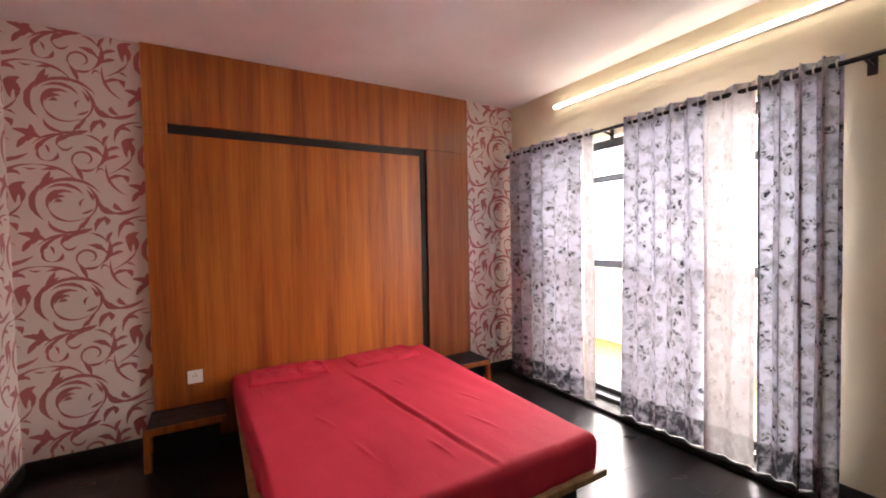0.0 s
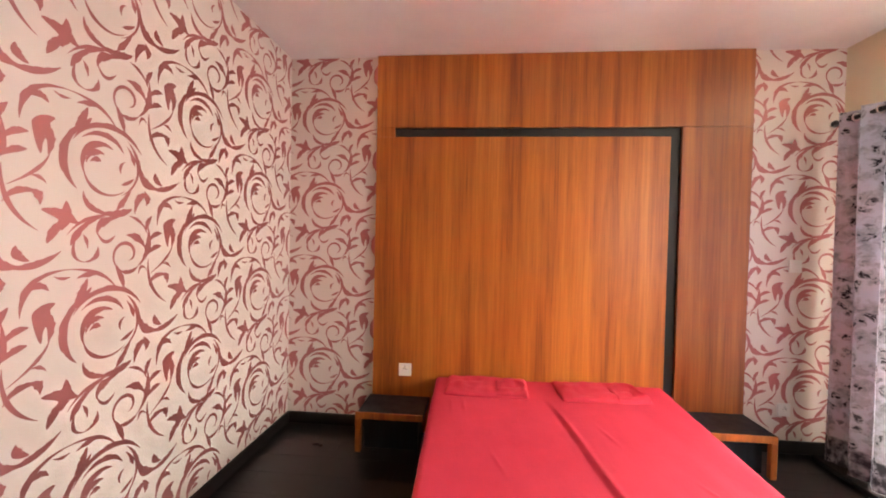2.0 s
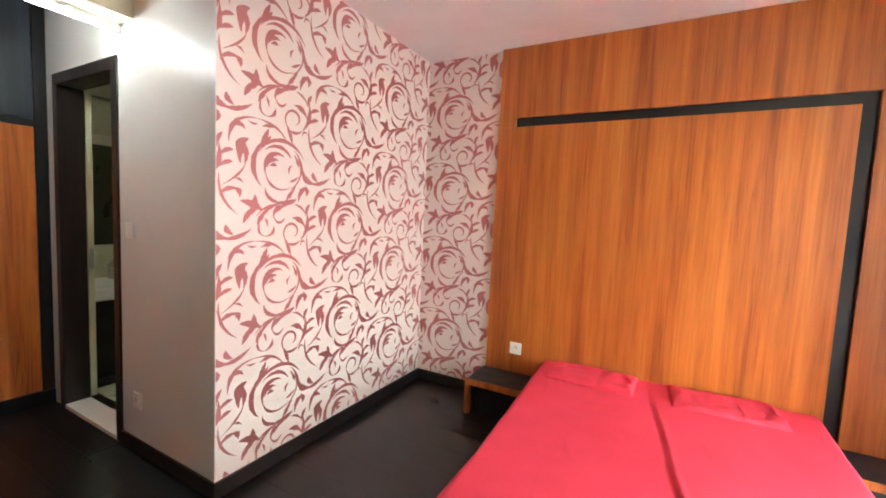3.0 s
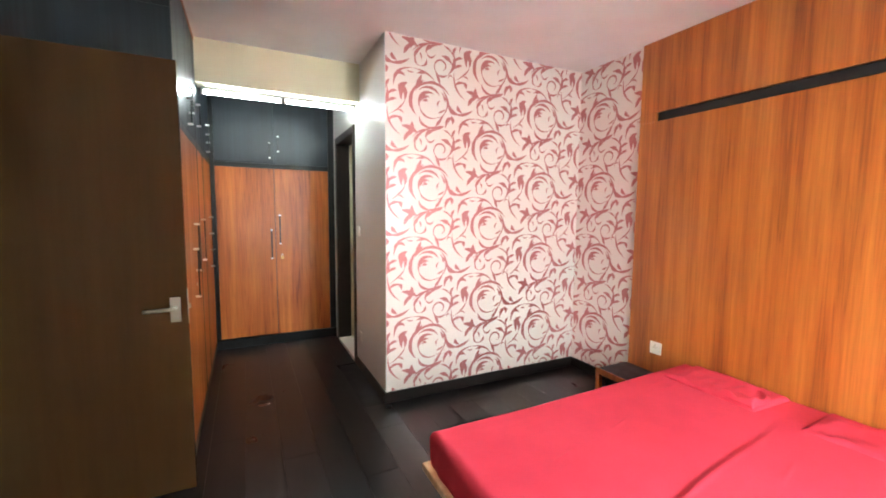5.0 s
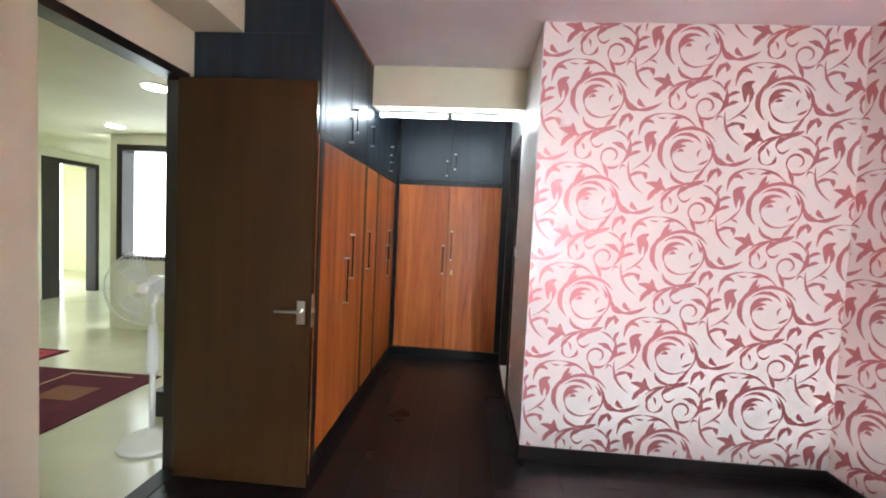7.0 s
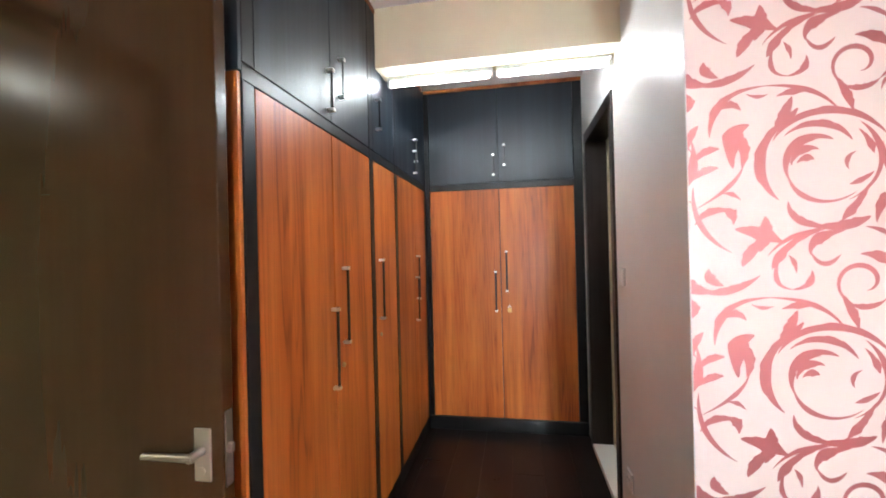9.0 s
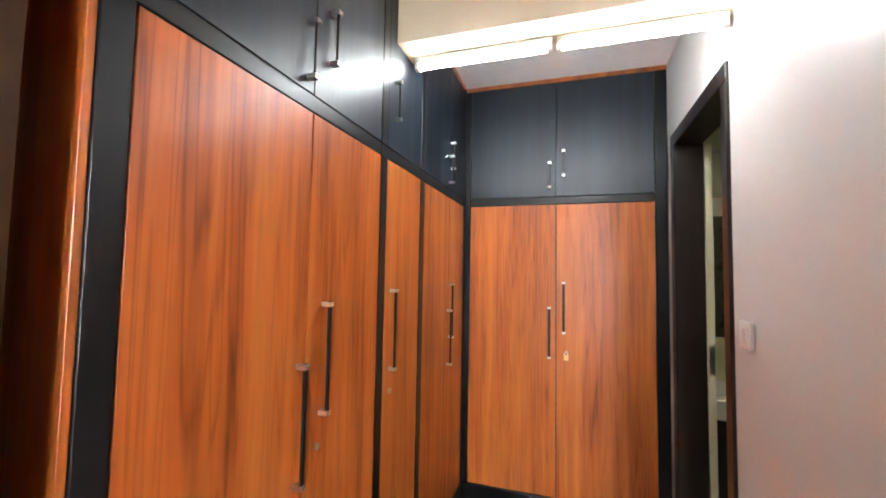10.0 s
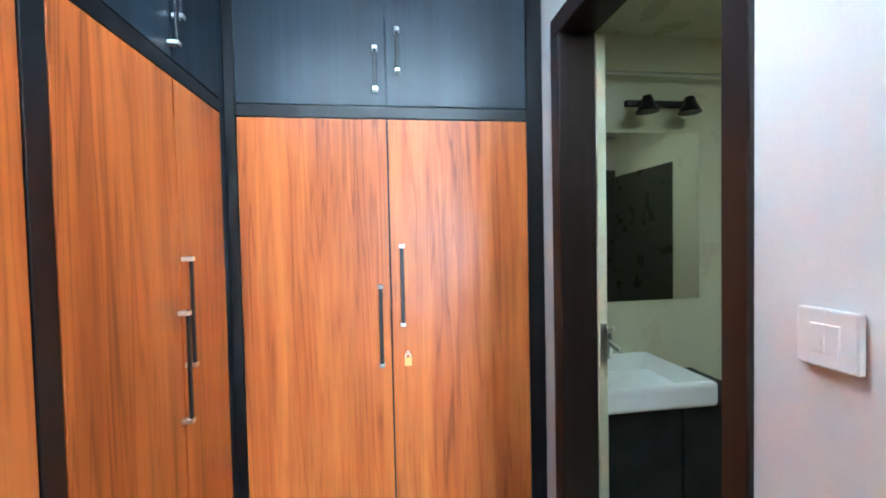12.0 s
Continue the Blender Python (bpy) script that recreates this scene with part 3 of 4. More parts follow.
def pillow(x0, x1, y0, y1, turn, seed, group):
    """A flat slip with a folded-over flap and a rucked corner."""
    c = Vector(((x0 + x1) / 2, (y0 + y1) / 2, 0.405))
    ob = thing("pillow", c, "flat thin pillow in a coral-red cotton slip on the bed", "pillow", group)
    w, d = x1 - x0, y1 - y0

    def cushion(w0, w1, d0, d1, base, puff, sd, ruck=0.0):
        bm = bmesh.new()
        n, m = 44, 28
        tops, lows = [], []
        for i in range(n + 1):
            a, b = [], []
            for j in range(m + 1):
                s, t = i / n, j / m
                x, y = w0 + (w1 - w0) * s, d0 + (d1 - d0) * t
                k = (1 - abs(2 * s - 1) ** 12) * (1 - abs(2 * t - 1) ** 12)
                z = base + 0.012 + puff * k ** 0.5 + 0.014 * k * noise.noise((x * 9 + sd, y * 14, sd)) + 0.008 * k * noise.noise((x * 22, y * 9 + sd, 3))
                z += ruck * k * (1 - abs(math.sin(19 * x + 11 * y + 2.5 * noise.noise((x * 8, y * 8, sd))))) ** 2
                p = c + Matrix.Rotation(radians(turn), 3, "Z") @ Vector((x, y, 0))
                a.append(bm.verts.new((p.x, p.y, 0.405 + z)))
                b.append(bm.verts.new((p.x, p.y, 0.405 + base)))
            tops.append(a)
            lows.append(b)
        for i in range(n):
            for j in range(m):
                bm.faces.new((tops[i][j], tops[i + 1][j], tops[i + 1][j + 1], tops[i][j + 1]))
                bm.faces.new((lows[i][j], lows[i][j + 1], lows[i + 1][j + 1], lows[i + 1][j]))
        for i in range(n):
            bm.faces.new((tops[i][0], lows[i][0], lows[i + 1][0], tops[i + 1][0]))
            bm.faces.new((tops[i][m], tops[i + 1][m], lows[i + 1][m], lows[i][m]))
        for j in range(m):
            bm.faces.new((tops[0][j], tops[0][j + 1], lows[0][j + 1], lows[0][j]))
            bm.faces.new((tops[n][j], lows[n][j], lows[n][j + 1], tops[n][j + 1]))
        return bm
    part("slip", cushion(-w / 2, w / 2, -d / 2, d / 2, 0.0, 0.016, seed, 0.004), SHEET, ob, smooth=True)
    part("flap", cushion(w * 0.12, w / 2 - 0.01, -d / 2 + 0.005, d / 2 - 0.08, 0.016, 0.006, seed + 9, 0.026), SHEET, ob, "folded-over end of the slip", smooth=True)


pillow(0.33, 0.84, 3.17, 3.49, -2, 1.3, "pillows on the bed")
pillow(1.02, 1.54, 3.17, 3.49, 3, 4.7, "pillows on the bed")


def bedside(x0, x1, outer):
    ob = thing("bedside_table", ((x0 + x1) / 2, 3.37, 0), "low bedside table with dark top and teak edge beside the bed", "bedside table", "bedside tables")
    y0, y1 = 3.215, PY - 0.001
    part("top", box((x0 + 0.012, y0 + 0.012, 0.232), (x1, y1, 0.252), 0.002), WENGE, ob, "dark laminate top")
    part("front_rail", box((x0, y0, 0.212), (x1, y0 + 0.0115, 0.254), 0.0015), TEAK, ob, "teak edge strip")
    xo = x0 if outer < 0 else x1 - 0.0115
    part("shelf", box((x0 + 0.014, y0 + 0.02, 0.213), (x1 - 0.002, y1, 0.2315)), WENGE, ob)
    for y in (y0 + 0.0005, y1 - 0.036):
        lx = x0 + 0.001 if outer < 0 else x1 - 0.036
        part("leg", box((lx, y, 0), (lx + 0.035, y + 0.035, 0.2115), 0.002), TEAK, ob)
    # dark filler block gives the deep shade under the top
    part("back_panel", box((x0 + 0.04, y0 + 0.07, 0.0), (x1 - 0.04, y1 - 0.04, 0.212)), WENGE, ob, "dark block standing in for the shade under the table")


bedside(-0.236, 0.195, -1)
bedside(1.74, 2.255, 1)


# ---------------------------------------------------------------- wardrobes
def pull(parent, c, out, length, d=0.027):
    """A bar pull: dark bar on two bright posts; c is its middle on the door face."""
    c, o = Vector(c), Vector(out)
    a, b = c + Vector((0, 0, -length / 2)), c + Vector((0, 0, length / 2))
    side = Vector((o.y, o.x, 0)) * 0.007
    side = Vector((abs(side.x), abs(side.y), 0))
    lo, hi = a + o * (d - 0.008) - side, b + o * d + side
    h = part("handle", box([min(x, y) for x, y in zip(lo, hi)], [max(x, y) for x, y in zip(lo, hi)], 0.002), ALU, parent, "dark bar handle with chrome ends")
    for e in (a, b):
        q = e + Vector((0, 0, 0.008 if e is a else -0.008))
        lo, hi = q - side * 1.35 - Vector((0, 0, 0.0065)), q + o * (d + 0.003) + side * 1.35 + Vector((0, 0, 0.0065))
        part("post", box([min(x, y) for x, y in zip(lo, hi)], [max(x, y) for x, y in zip(lo, hi)], 0.002), CHROME, h, "chrome handle end")
    return h


ZD0, ZD1, ZU0, ZU1 = 0.10, 1.826, 1.876, 2.585


def side_unit(x1, x0, splits, handles, first=False):
    """A wardrobe unit on the y = YC front, from x1 down to x0, with its lockers above."""
    ob = thing("wardrobe", ((x0 + x1) / 2, 0.28, 0), "built-in wardrobe with teak doors and black upper lockers", "wardrobe", "built-in wardrobes")
    part("carcass", box((x0, YS + 0.005, 0.0), (x1, YC - 0.021, H - 0.004)), WENGE, ob)
    part("plinth", box((x0, YC - 0.021, 0), (x1, YC - 0.006, ZD0 - 0.004)), EDGE, ob)
    part("rail", box((x0, YC - 0.0205, ZD1 + 0.003), (x1, YC, ZU0 - 0.003), 0.0015), EDGE, ob)
    part("cornice", box((x0, YC - 0.0205, ZU1 + 0.003), (x1, YC + 0.004, H - 0.004), 0.002), TEAK, ob, "reddish teak strip along the ceiling")
    xs = [x1 - 0.052] + splits + [x0]
    part("stile", box((x1 - 0.05, YC - 0.0205, ZD0), (x1, YC + 0.001, ZD1 + 0.0025), 0.0015), EDGE, ob)
    for i, (b, a) in enumerate(zip(xs, xs[1:])):
        door = part("door", box((a + 0.0025, YC - 0.0205, ZD0), (b - 0.0025, YC, ZD1), 0.001), TEAKDOOR, ob, "teak veneer door")
        for hx, hz, hl in handles:
            if a < hx < b:
                pull(door, (hx, YC, hz), (0, 1, 0), hl)
        up = part("locker_door", box((a + 0.0015, YC - 0.0205, ZU0), (b - 0.0015, YC, ZU1), 0.001), WENGE, ob, "blue-black locker door")
        for hx, hz, hl in handles:
            if a < hx < b:
                hz2 = 2.07 if hz > 1.1 else 1.985
                pull(up, (hx, YC, hz2), (0, 1, 0), 0.165)
    part("upper_stile", box((x1 - 0.05, YC - 0.0205, ZU0), (x1, YC + 0.001, ZU1), 0.0015), EDGE, ob)
    return ob


u1 = side_unit(-0.50, -1.418, [-1.014], [(-0.985, 1.015, 0.31), (-1.085, 1.165, 0.31)])
part("end_panel", box((-0.4995, YS + 0.005, 0.0), (-0.486, YC - 0.004, 1.846), 0.001), TEAK, u1, "teak end panel")
part("upper_end_panel", box((-0.4995, YS + 0.005, 1.85), (-0.486, YC, 2.359), 0.001), WENGE, u1, "black upper end panel")
part("top_end_panel", box((-0.4995, 0.177, 2.36), (-0.486, YC, H - 0.004)), WENGE, u1)
side_unit(-1.420, -1.822, [], [(-1.525, 1.185, 0.31)])
side_unit(-1.824, -2.592, [-2.285], [(-2.27, 1.045, 0.31), (-2.30, 1.19, 0.31)])

far = thing("wardrobe", (XF - 0.3, 1.17, 0), "built-in wardrobe with paired teak doors and black lockers", "wardrobe", "built-in wardrobes")
part("carcass", box((XF - 0.615, YC - 0.02, 0), (XF - 0.021, YP - 0.004, H - 0.004)), WENGE, far)
part("plinth", box((XF - 0.0205, YC + 0.001, 0), (XF + 0.012, YP - 0.004, ZD0 - 0.004), 0.002), EDGE, far)
part("rail", box((XF - 0.0205, 0.637, ZD1 + 0.003), (XF, 1.711, ZU0 - 0.003), 0.0015), EDGE, far)
part("stile", box((XF - 0.0205, YC + 0.001, ZD0), (XF + 0.002, 0.635, ZU1), 0.0015), EDGE, far)
part("stile", box((XF - 0.0205, 1.713, ZD0), (XF + 0.002, YP - 0.004, ZU1), 0.0015), EDGE, far)
part("cornice", box((XF - 0.0205, YC + 0.001, ZU1 + 0.002), (XF + 0.006, YP - 0.004, H - 0.004), 0.002), TEAK, far, "reddish teak strip along the ceiling")
part("corner_filler", box((XF - 0.02, YC - 0.0205, 0), (-2.5925, YC - 0.001, H - 0.004)), WENGE, far)
for a, b, hy, hz in ((0.638, 1.1665, 1.131, 1.055), (1.1725, 1.71, 1.213, 1.205)):
    door = part("door", box((XF - 0.0205, a, ZD0), (XF, b, ZD1), 0.001), TEAKDOOR, far, "teak veneer door")
    pull(door, (XF, hy, hz), (1, 0, 0), 0.31)
    up = part("locker_door", box((XF - 0.0205, a, ZU0), (XF, b, ZU1), 0.001), WENGE, far, "blue-black locker door")
    pull(up, (XF, hy, 2.075 if hy > 1.2 else 2.006), (1, 0, 0), 0.165)


def padlock(c, out):
    """A small brass lock hanging from a hasp staple."""
    c, o = Vector(c), Vector(out)
    ob = thing("padlock", c, "small brass padlock hanging on the wardrobe door", "padlock")
    p = c + o * 0.008
    a = Vector((abs(o.y), abs(o.x), 0))
    lo, hi = p - a * 0.014 - o * 0.005 - Vector((0, 0, 0.018)), p + a * 0.014 + o * 0.005 + Vector((0, 0, 0.014))
    part("body", box([min(x, y) for x, y in zip(lo, hi)], [max(x, y) for x, y in zip(lo, hi)], 0.003, seg=2), BRASS, ob)
    part("shackle", ring(p + Vector((0, 0, 0.018)), o, 0.010, 0.002), CHROME, ob, "steel shackle")
    part("staple", rod(c + Vector((0, 0, 0.032)), c + o * 0.016 + Vector((0, 0, 0.032)), 0.006), STEEL, ob, "steel staple")


padlock((XF, 1.228, 0.915), (1, 0, 0))


def key_lock(c):
    ob = thing("cam_lock", c, "small round steel cam lock in the wardrobe door", "lock")
    part("barrel", rod(c, Vector(c) + Vector((0, 0.006, 0)), 0.010), STEEL, ob)
    part("keyhole", box((c[0] - 0.001, c[1] + 0.0061, c[2] - 0.005), (c[0] + 0.001, c[1] + 0.0066, c[2] + 0.005)), BLACK, ob)


key_lock((-1.53, YC, 0.955))
key_lock((-1.075, YC, 0.93))

# ---------------------------------------------------------------- doors
door1 = thing("door_1", (-0.43, YS, 0), "dark wooden bedroom door standing open", "door", kind="structure")
LX0, LX1, LY0, LY1 = -0.408, -0.372, YS + 0.005, 0.626
leaf = part("leaf", box((LX0, LY0, 0.008), (LX1, LY1, 2.085), 0.002), DOORWOOD, door1, "dark veneered leaf")
part("groove", box((LX1 - 0.0005, LY0 + 0.02, 1.534), (LX1 + 0.0003, LY1 - 0.001, 1.536)), DOORWOOD, leaf)
part("handle_plate", box((LX1, 0.555, 0.865), (LX1 + 0.006, 0.598, 0.985), 0.002), STEEL, leaf, "brushed steel handle plate")
lev = rod((LX1, 0.576, 0.935), (LX1 + 0.045, 0.576, 0.935), 0.010)
rod((LX1 + 0.04, 0.584, 0.935), (LX1 + 0.04, 0.455, 0.932), 0.009, bm=lev, r2=0.007)
part("lever", lev, STEEL, leaf, "brushed steel lever", smooth=False)
part("key_cylinder", rod((LX1 + 0.006, 0.576, 0.89), (LX1 + 0.010, 0.576, 0.89), 0.009), STEEL, leaf)
part("latch_plate", box((LX0 + 0.007, LY1, 0.85), (LX1 - 0.007, LY1 + 0.002, 1.02)), STEEL, leaf, "steel latch plate")
part("latch", box((LX0 + 0.012, LY1, 0.925), (LX1 - 0.012, LY1 + 0.012, 0.947), 0.002), STEEL, leaf)
for z in (0.25, 1.05, 1.85):
    part("hinge", rod((LX0 - 0.006, LY0 + 0.004, z), (LX0 - 0.006, LY0 + 0.004, z + 0.1), 0.006), STEEL, leaf)
part("jamb", box((DX0, YS - 0.10, 0), (DX0 + 0.03, YS + 0.003, DH - 0.042)), FRAMEWOOD, door1)
part("jamb", box((DX1 - 0.03, YS - 0.10, 0), (DX1, YS - 0.05, DH - 0.042)), FRAMEWOOD, door1)
part("head", box((DX0, YS - 0.10, DH - 0.042), (DX1, YS + 0.003, DH)), FRAMEWOOD, door1)
part("threshold", box((DX0 + 0.03, YS - 0.10, -0.004), (DX1 - 0.03, YS, 0.004)), BLACK, door1)

door2 = thing("door_2", (-2.1, YP, 0), "bathroom doorway with dark wooden frame, door open inward", "door", kind="structure")
part("jamb", box((WX0, YP - 0.012, 0), (WX0 + 0.07, YP + 0.125, 2.09), 0.003), FRAMEWOOD, door2)
part("jamb", box((WX1 - 0.058, YP - 0.012, 0), (WX1, YP + 0.125, 2.09), 0.003), FRAMEWOOD, door2)
part("head", box((WX0, YP - 0.012, 2.0905), (WX1, YP + 0.125, 2.16), 0.003), FRAMEWOOD, door2)
part("sill", box((WX0 + 0.07, YP - 0.012, 0), (WX1 - 0.058, YP + 0.125, 0.03), 0.003), OUTWHITE, door2, "pale marble sill")
lf2 = part("leaf", box((-3.03, YP + 0.127, 0.035), (WX0 + 0.072, YP + 0.162, 2.08), 0.002), BATHWALL, door2, "cream painted leaf")
part("latch_plate", box((WX0 + 0.072, YP + 0.132, 0.92), (WX0 + 0.075, YP + 0.157, 1.06)), STEEL, lf2)

# ---------------------------------------------------------------- window, curtains
win = thing("window_1", (XR + 0.1, 2.2, 0), "tall black-framed sliding balcony window", "window", kind="structure")
wx = XR + 0.12
part("track", box((XR - 0.012, WY0 - 0.03, 0.0), (XR - 0.0005, WY1 + 0.03, 0.062), 0.002), ALU, win)
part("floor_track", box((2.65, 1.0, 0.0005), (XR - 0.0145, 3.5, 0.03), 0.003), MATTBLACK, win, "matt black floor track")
part("track_top", box((XR - 0.0004, WY0 + 0.001, WZ0 + 0.001), (wx - 0.0405, WY1 - 0.001, WZ0 + 0.012)), ALU, win)
part("frame_head", box((wx - 0.04, WY0, WZ1 - 0.07), (wx + 0.05, WY1, WZ1), 0.003), ALU, win)
part("frame_sill", box((wx - 0.04, WY0, WZ0), (wx + 0.05, WY1, WZ0 + 0.05), 0.003), ALU, win)
for y in (WY0, WY1 - 0.05):
    part("frame_side", box((wx - 0.04, y, WZ0 + 0.05), (wx + 0.05, y + 0.05, WZ1 - 0.07), 0.003), ALU, win)
GREYALU = mat("grey_aluminium", flat((0.22, 0.22, 0.23, 1)), 0.4, 0.2)
ys = [WY0 + 0.05, 1.60, 2.30, 2.66, WY1 - 0.05]
for i, (a, b) in enumerate(zip(ys, ys[1:])):
    sash = part("sash", box((wx - 0.018, a + 0.001, WZ0 + 0.051), (wx + 0.018, a + 0.035, WZ1 - 0.071), 0.002), ALU if i != 2 else GREYALU, win)
    for z in (1.08, 1.76):
        part("transom", box((wx - 0.03, a + 0.036, z), (wx + 0.016, b - 0.001, z + 0.055), 0.002), ALU, sash)
    g = part("pane", box((wx - 0.003, a + 0.036, WZ0 + 0.052), (wx + 0.003, b - 0.001, WZ1 - 0.072)), GLASS, sash, "clear glass")
    g.visible_shadow = False

RX, RZ = 2.70, 2.115
cr = thing("curtain_rod", (RX, 2.1, RZ), "black metal curtain rod on brackets over the window", "curtain rod")
part("pole", rod((RX, 0.55, RZ), (RX, 3.48, RZ), 0.0125, 16), ALU, cr, smooth=False)
for y in (0.55, 3.48):
    part("finial", lathe((RX, y, RZ - 0.022), [(0.006, 0), (0.018, 0.008), (0.022, 0.022), (0.018, 0.036), (0.006, 0.044)], 16), ALU, cr)
for y in (0.985, 2.38, 3.46):
    br = rod((RX, y, RZ - 0.004), (XR, y, RZ - 0.02), 0.008)
    box((XR - 0.006, y - 0.018, RZ - 0.06), (XR, y + 0.018, RZ + 0.03), 0.002, bm=br)
    part("bracket", br, ALU, cr)


def curtain(y0, y1, folds, amp, material, label, seed, flare=0.0, z0=0.034):
    """A hanging drop on rings, waving along the rod, the waves looser towards the hem."""
    mid = (y0 + y1) / 2
    ob = thing("curtain", (RX, mid, RZ), label, "curtain", "curtains on the rod")
    bm = bmesh.new()
    n, m = folds * 14, 40
    rows = []
    for j in range(m + 1):
        t = j / m
        row = []
        for i in range(n + 1):
            s = i / n
            ph = 2 * math.pi * folds * s
            low = noise.noise((s * folds * 0.8 + seed, t * 1.4, seed)) * 1.6 * t
            a = amp * (1 - 0.25 * t + 0.5 * noise.noise((s * folds * 0.6, t * 0.8, seed + 3)))
            y = mid + (s - 0.5) * (y1 - y0) * (1 + flare * t) + 0.010 * t * noise.noise((s * 7, t * 3, seed))
            z = RZ + 0.045 + (z0 - RZ - 0.045) * t + (0.012 * abs(noise.noise((s * 5, 0, seed))) * t)
            row.append(bm.verts.new((RX + a * math.sin(ph + low), y + 0.35 * a * math.sin(2 * ph + low), z)))
        rows.append(row)
    for a, b in zip(rows, rows[1:]):
        for i in range(n):
            bm.faces.new((a[i], a[i + 1], b[i + 1], b[i]))
    bm.verts.index_update()
    uv = bm.loops.layers.uv.new("cloth")
    for f in bm.faces:
        for lp in f.loops:
            i, j = lp.vert.index % (n + 1), lp.vert.index // (n + 1)
            lp[uv].uv = (seed + i / n * max(folds * 0.30, 2.0 * (y1 - y0)), lp.vert.co.z)
    part("cloth", bm, material, ob, smooth=True)
    for k in range(folds * 2):
        s = (k + 0.5) / (folds * 2)
        yk = mid + (s - 0.5) * (y1 - y0)
        part("grommet", ring((RX, yk, RZ), (0, 1, 0.0), 0.021, 0.0045, 16, 6), CHROME, ob, "bright metal grommet")
    return ob


lab = "sheer white-grey curtain with dark leaf print on the window rod"
curtain(2.575, 3.45, 6, 0.040, PRINTED, lab, 1.0)
curtain(2.46, 2.57, 1, 0.022, SHEER, "plain pale edge drop beside the printed curtain", 4.0)
curtain(1.66, 2.20, 5, 0.036, PRINTED, lab, 7.0, 0.12)
curtain(1.40, 1.66, 2, 0.030, SHEER, "plain white sheer curtain on the window rod", 12.0)
curtain(1.05, 1.39, 4, 0.045, PRINTED, lab, 17.0)


# lit fixtures
def batten(y0, y1):
    ob = thing("tube_light", (XR, (y0 + y1) / 2, 2.455), "lit white batten light high on the window wall", "light", "battens on the window wall")
    part("housing", box((XR - 0.022, y0 + 0.001, 2.437), (XR, y1 - 0.001, 2.472), 0.003), WHITEP, ob)
    part("diffuser", box((XR - 0.044, y0 + 0.006, 2.441), (XR - 0.0225, y1 - 0.006, 2.468), 0.008, seg=3), BATTENGLOW, ob, "glowing diffuser")


batten(1.74, 2.95)
batten(0.53, 1.738)


def tube(y0, y1, x, z):
    ob = thing("tube_light", (x, (y0 + y1) / 2, z), "lit white tube light under the passage beam", "light", "tubes under the passage beam")
    part("housing", box((x - 0.02, y0, z + 0.012), (x + 0.02, y1, 2.3098), 0.003), WHITEP, ob)
    part("tube", rod((x, y0 + 0.02, z), (x, y1 - 0.02, z), 0.013, 16), TUBEGLOW, ob, "glowing tube", smooth=False)
    for y in (y0, y1 - 0.02):
        part("end_cap", box((x - 0.016, y, z - 0.016), (x + 0.016, y + 0.0195, z + 0.0119), 0.003), WHITEP, ob)


tube(0.625, 1.19, -1.672, 2.275)
tube(1.205, 1.77, -1.672, 2.275)

# ---------------------------------------------------------------- balcony and outside
structure("balcony_floor", box((XR + 0.2, 0.2, -0.12), (4.42, 4.2, 0.0)), TAN, "tan tiled balcony floor", "floor")
structure("balcony_parapet", box((4.42, 0.2, -0.12), (4.55, 4.2, 0.9), 0.01), OUTWHITE, "white balcony parapet", "parapet")
bm = bmesh.new()
bmesh.ops.create_grid(bm, x_segments=1, y_segments=1, size=1500, matrix=Matrix.Translation((0, 0, -4)))
structure("ground", bm, FOLIAGE, "green ground far below the balcony", "ground")

# ---------------------------------------------------------------- hall beyond the bedroom door
HX0, HX1, HY0, HY1, HH = -7.0, 2.4, -8.0, YS - 0.10, 2.30
structure("hall_floor", box((HX0, HY0, -0.1), (HX1, HY1, -0.002)), HALLTILE, "pale polished hall floor tiles", "floor")
structure("hall_ceiling", box((HX0, HY0, HH), (HX1, HY1, HH + 0.1)), HALLPAINT, "cream hall ceiling", "ceiling")
structure("hall_wall_east", box((HX1, HY0, 0), (HX1 + 0.1, HY1, HH)), HALLPAINT, "cream hall wall", "wall")
structure("hall_wall_far", box((HX0, HY0 - 0.1, 0), (HX1, HY0, HH)), HALLPAINT, "cream hall wall", "wall")
structure("hall_wall_end", box((HX0 - 0.1, HY0, 0), (HX0, HY1, HH)), HALLPAINT, "cream hall wall", "wall")
bm = box((HX0, -5.20, 0), (-4.93, -5.05, HH))
box((-4.12, -5.20, 0), (HX1, -5.05, HH), bm=bm)
box((-4.93, -5.20, 2.12), (-4.12, -5.05, HH), bm=bm)
structure("hall_wall_door", bm, HALLPAINT, "cream hall wall with a doorway", "wall")
bm = box((-3.05, -2.85, 0), (-2.9, -2.70, HH))
box((-3.05, -2.70, 0), (-2.9, -1.5, 0.88), bm=bm)
box((-3.05, -2.70, 2.12), (-2.9, -1.5, HH), bm=bm)
box((-3.05, -1.5, 0), (-2.9, HY1, HH), bm=bm)
structure("hall_wall_window", bm, HALLPAINT, "cream hall wall with a window", "wall")
d3 = thing("door_3", (-4.5, -5.05, 0), "dark-framed hall doorway to a bright room", "door", kind="structure")
part("jamb", box((-4.99, -5.21, 0), (-4.92, -5.03, 2.11), 0.003), FRAMEWOOD, d3)
part("jamb", box((-4.32, -5.21, 0), (-4.06, -5.03, 2.11), 0.003), FRAMEWOOD, d3)
part("head", box((-4.99, -5.21, 2.1105), (-4.06, -5.03, 2.18), 0.003), FRAMEWOOD, d3)
